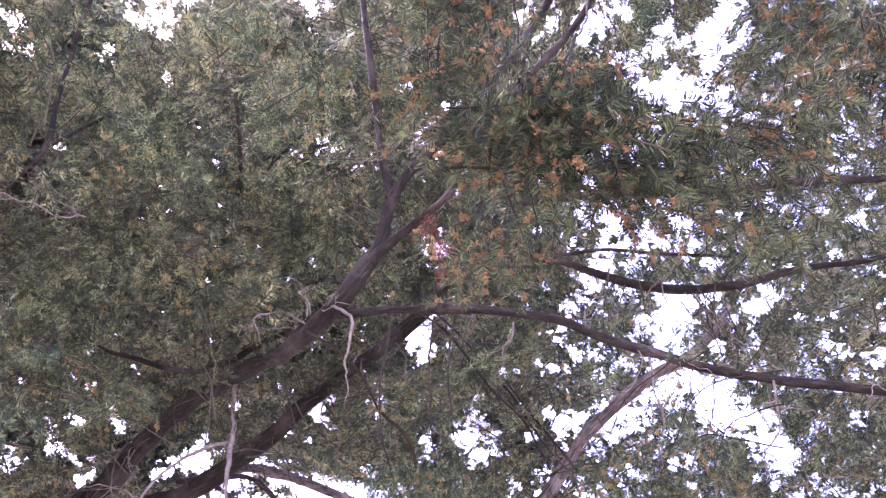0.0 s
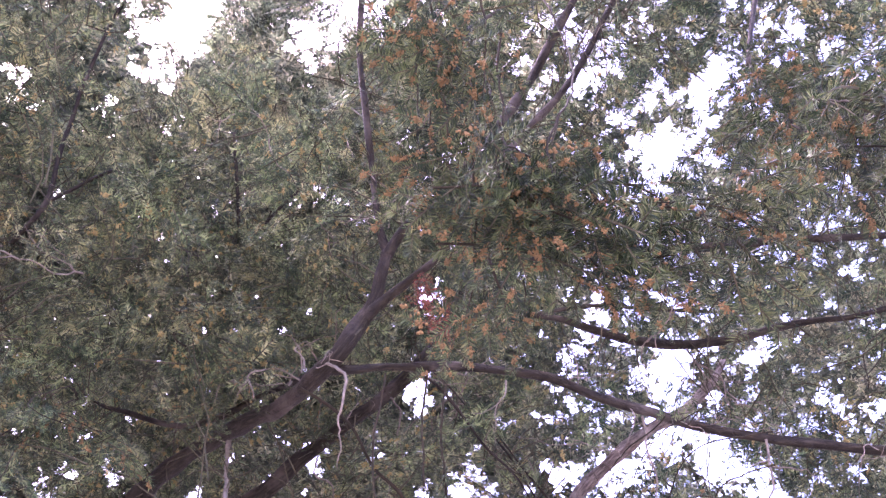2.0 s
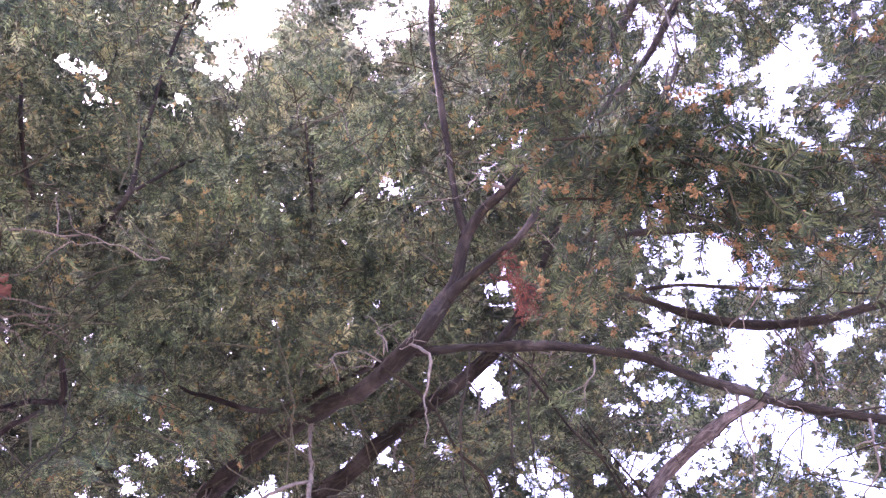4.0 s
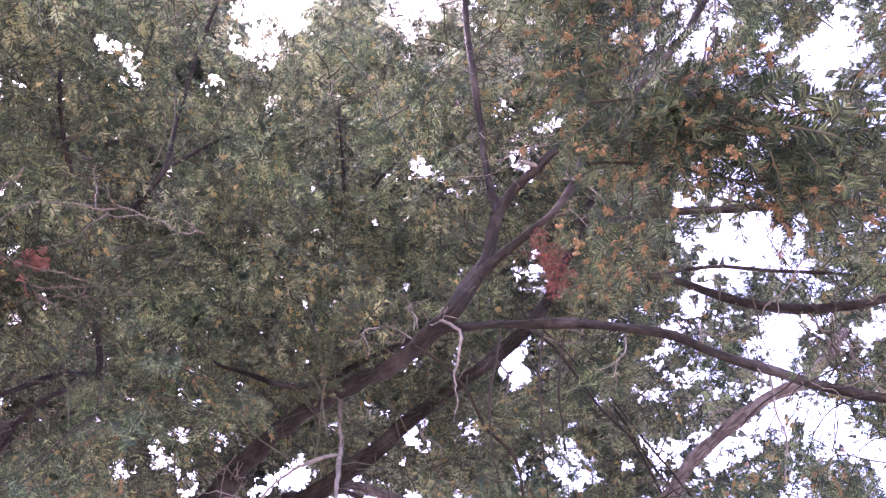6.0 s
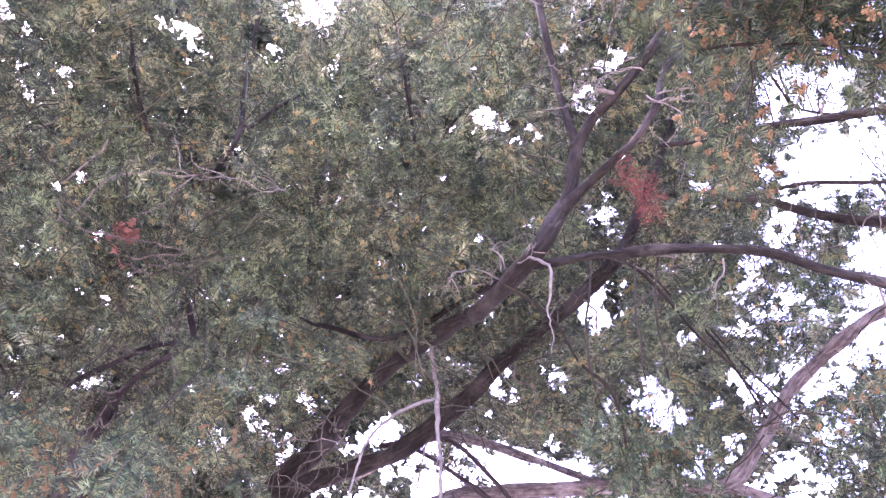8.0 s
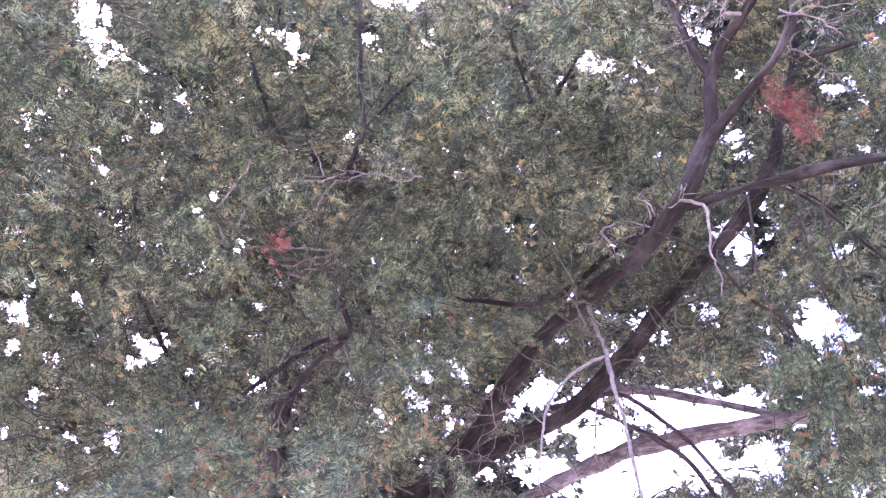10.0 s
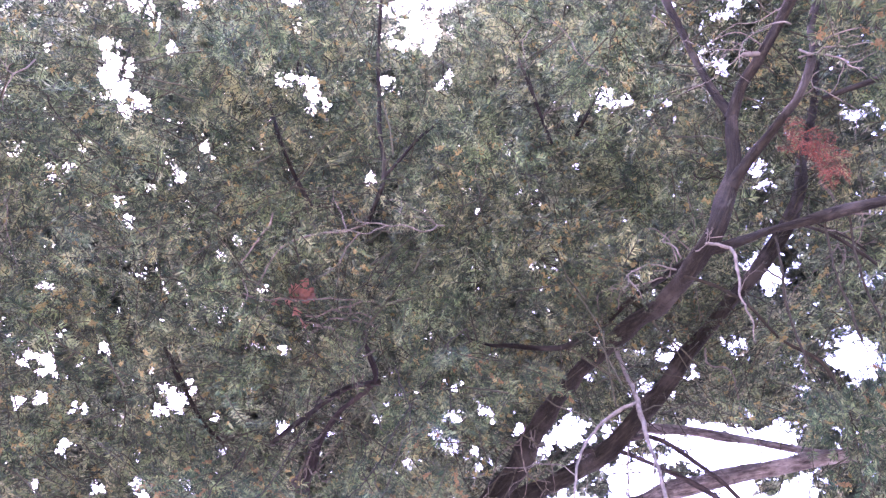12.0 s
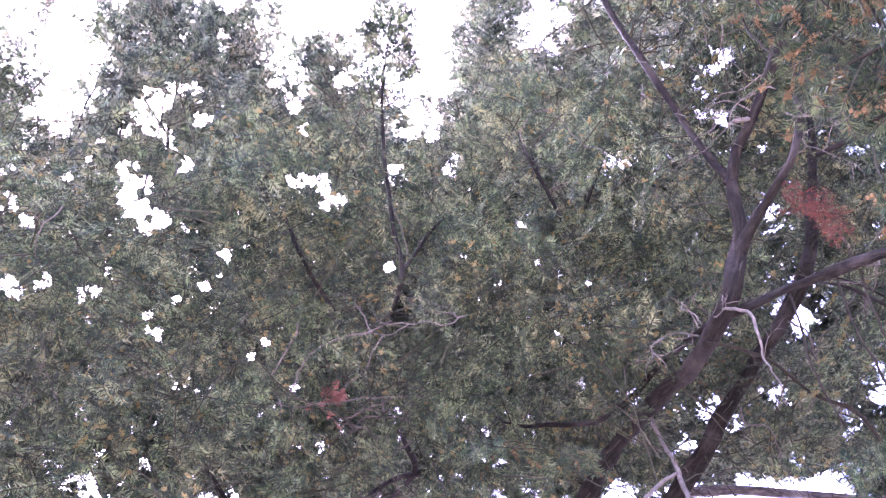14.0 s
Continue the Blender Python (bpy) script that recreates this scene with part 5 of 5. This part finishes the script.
# boughs that hang in front of the pale limbs
for i, pts in enumerate([
    [(0.78, 1.53, 2.56, 0.005), (0.61, 1.61, 2.56, 0.004), (0.54, 1.69, 2.47, 0.003), (0.51, 1.74, 2.4, 0.002)],
    [(0.81, 1.64, 2.54, 0.005), (0.7, 1.7, 2.52, 0.0035), (0.65, 1.78, 2.43, 0.002)],
    [(0.7, 1.67, 2.73, 0.005), (0.55, 1.78, 2.66, 0.0035), (0.51, 1.85, 2.57, 0.002)],
    [(0.77, 1.62, 2.42, 0.005), (0.61, 1.67, 2.47, 0.0035), (0.55, 1.74, 2.38, 0.002)],
    [(0.58, 1.65, 2.68, 0.005), (0.46, 1.74, 2.61, 0.0035), (0.41, 1.81, 2.52, 0.002)],
    [(0.69, 1.69, 2.73, 0.005), (0.63, 1.75, 2.66, 0.0035), (0.67, 1.79, 2.57, 0.002)],
    [(0.81, 1.59, 2.96, 0.005), (0.72, 1.67, 2.9, 0.0035), (0.69, 1.71, 2.86, 0.002)]]):
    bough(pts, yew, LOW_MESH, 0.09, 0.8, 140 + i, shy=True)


def cone_string(points, seed):
    """Pollen cones crowded along a shoot."""
    r = np.random.RandomState(seed)
    path = smooth_path([(*p, 0.002) for p in points], 0.004)
    bm = bmesh.new()
    for p in path[:, :3]:
        for k in range(2):
            if r.rand() < 0.25:
                continue
            m = Matrix.Translation(p + r.normal(0, 0.0038, 3)) @ Euler(r.uniform(0, 6, 3)).to_matrix().to_4x4() @ Matrix.Diagonal((1, 1, r.uniform(1.0, 1.5), 1))
            bmesh.ops.create_icosphere(bm, subdivisions=1, radius=r.uniform(0.0017, 0.0028), matrix=m)
    me = bpy.data.meshes.new("catkin")
    bm.to_mesh(me)
    bm.free()
    me.materials.append(CONE)
    ob = new("catkin", me)
    ob.parent = yew
    tagged(ob, "crowded orange-brown pollen cones", kind="stuff")


for i, pts in enumerate([[(0.119, 0.593, 2.268), (0.143, 0.586, 2.27), (0.169, 0.579, 2.272), (0.183, 0.587, 2.261)] ,
    [(0.209, 0.586, 2.256), (0.225, 0.572, 2.264), (0.253, 0.564, 2.263), (0.29, 0.56, 2.253), (0.321, 0.558, 2.243)] ,
    [(0.129, 0.549, 2.305), (0.133, 0.559, 2.296), (0.139, 0.571, 2.284)] ,
    [(0.125, 0.629, 2.232), (0.128, 0.638, 2.222), (0.13, 0.647, 2.212)] ,
    [(-0.011, 0.606, 2.262), (0.006, 0.609, 2.259), (0.017, 0.603, 2.264)] ,
    [(0.272, 0.603, 2.219), (0.285, 0.61, 2.208), (0.294, 0.616, 2.198)] ,
    [(0.041, 0.517, 2.336), (0.058, 0.512, 2.34), (0.068, 0.519, 2.333)] ,
    [(0.142, 0.524, 2.322), (0.162, 0.526, 2.317), (0.178, 0.522, 2.317)] ,
    [(-0.021, 0.672, 2.192), (-0.007, 0.679, 2.185), (-0.004, 0.692, 2.169)]]):
    cone_string(pts, 160 + i)
# lower boughs over on the trunk's side
LOW_BOUGHS = [
    [(-1.3, 2.38, 3.24, 0.007), (-1.1, 1.9, 2.95, 0.005), (-1.02, 1.65, 2.72, 0.004), (-0.9, 1.75, 2.7, 0.002)],
    [(-1.4, 2.0, 2.95, 0.006), (-1.1, 1.6, 2.5, 0.004), (-1.02, 1.42, 2.32, 0.003), (-1.0, 1.3, 2.15, 0.002)],
    [(-1.41, 2.38, 3.25, 0.007), (-1.3, 1.85, 2.65, 0.005), (-1.26, 1.68, 2.42, 0.004), (-1.3, 1.5, 2.22, 0.002)],
    [(-1.7, 2.0, 2.9, 0.006), (-1.45, 1.5, 2.35, 0.004), (-1.38, 1.28, 2.18, 0.003), (-1.38, 1.15, 2.08, 0.002)]]
LOWER_BOUGHS = [
    [(-1.3, 2.38, 3.24, 0.006), (-1.15, 1.95, 2.9, 0.004), (-1.02, 1.86, 2.82, 0.003), (-0.93, 1.88, 2.78, 0.002)],
    [(-1.8, 2.4, 3.0, 0.006), (-1.5, 2.0, 2.68, 0.004), (-1.4, 1.85, 2.5, 0.003), (-1.36, 1.95, 2.42, 0.002)],
    [(-1.9, 1.9, 2.7, 0.006), (-1.65, 1.5, 2.35, 0.004), (-1.55, 1.35, 2.18, 0.003)],
    [(-1.05, 1.7, 2.62, 0.004), (-1.0, 1.6, 2.42, 0.003), (-0.98, 1.68, 2.32, 0.002)]]
HUNG_BOUGHS = [
    [(-0.16, 1.94, 2.6, 0.004), (-0.13, 1.98, 2.52, 0.0035), (-0.1, 2.02, 2.45, 0.003), (-0.09, 2.06, 2.33, 0.002)],
    [(-0.03, 1.92, 2.64, 0.004), (-0.02, 1.97, 2.53, 0.0035), (-0.01, 2.02, 2.42, 0.003), (-0.02, 2.06, 2.32, 0.002)],
    [(0.03, 1.93, 2.62, 0.004), (0.06, 1.99, 2.5, 0.003), (0.07, 2.05, 2.38, 0.002)]]
for i, pts in enumerate(HUNG_BOUGHS):
    x, y, z = pts[0][:3]
    limb("twig", [(x + 0.01, 1.86, 2.97, 0.005), (x - 0.01, 1.88, 2.8, 0.0045), (x, y, z, 0.004)], TWIG, yew, 6, 0.15, 0.02, 190 + i, wander=0.002)
    bough(pts, yew, LOW_MESH, 0.03, 0.85, 180 + i, 0.5)
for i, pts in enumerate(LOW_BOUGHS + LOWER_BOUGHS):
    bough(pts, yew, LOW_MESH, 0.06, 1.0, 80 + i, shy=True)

# dense, dark tufts hard by the limb; the needle colour carries their shade
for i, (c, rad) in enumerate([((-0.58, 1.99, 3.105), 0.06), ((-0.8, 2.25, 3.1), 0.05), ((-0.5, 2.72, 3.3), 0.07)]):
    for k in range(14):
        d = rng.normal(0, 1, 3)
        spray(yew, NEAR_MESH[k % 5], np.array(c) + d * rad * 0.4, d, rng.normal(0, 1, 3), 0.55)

# rust-red dead sprays hanging from the fork
rr = np.random.RandomState(77)
for i in range(32):
    k = i / 31
    p = np.array((-0.05 + 0.07 * k, 1.63, 3.13 - 0.17 * k)) + rr.normal(0, 0.015, 3)
    spray(yew, RUST_MESH[i % 2], p, np.array((0.4, -0.1, -0.6)) + rr.normal(0, 0.35, 3), (0.3, -1, 0.4), 0.4, "rust-red dead needles on a dry spray")


# ---- dead leaves caught in the twigs ----
def dead_leaf(parent, place, turn, size, seed):
    """A curled, lobed dead leaf with a midrib fold and thickness."""
    r = np.random.RandomState(seed)
    bm = bmesh.new()
    rows = []
    for i in range(13):
        u = i / 12
        w = 0.32 * math.sin(math.pi * min(1, u * 1.05)) ** 0.7 * (1 + 0.6 * math.sin(u * 21 + seed)) + 0.02
        rows.append([bm.verts.new((u - 0.1, s * w, 2.2 * (s * w) ** 2 + 0.3 * math.sin(u * 3 + seed) + 0.04 * r.normal())) for s in (-1, -0.5, 0, 0.5, 1)])
    for a, b in zip(rows, rows[1:]):
        for j in range(4):
            bm.faces.new((a[j], a[j + 1], b[j + 1], b[j]))
    bmesh.ops.solidify(bm, geom=bm.faces[:], thickness=0.012)
    me = bpy.data.meshes.new("leaf")
    bm.to_mesh(me)
    bm.free()
    me.polygons.foreach_set("use_smooth", np.full(len(me.polygons), True))
    me.materials.append(LEAF)
    ob = new("leaf", me)
    ob.parent = parent
    ob.matrix_local = Matrix.Translation(place) @ turn.to_4x4() @ Matrix.Scale(size, 4)


clump = tagged(new("dead_leaf_clump"), "curled rust-red dead leaves caught among bare dead twigs", "leaves")
clump.location = (-1.91, 2.04, 3.41)
rng = np.random.RandomState(9)
for i in range(16):
    dead_leaf(clump, rng.normal(0, 0.038, 3) * (1, 0.6, 1), Euler(rng.uniform(0, 6.28, 3)).to_matrix(), rng.uniform(0.04, 0.068), i)
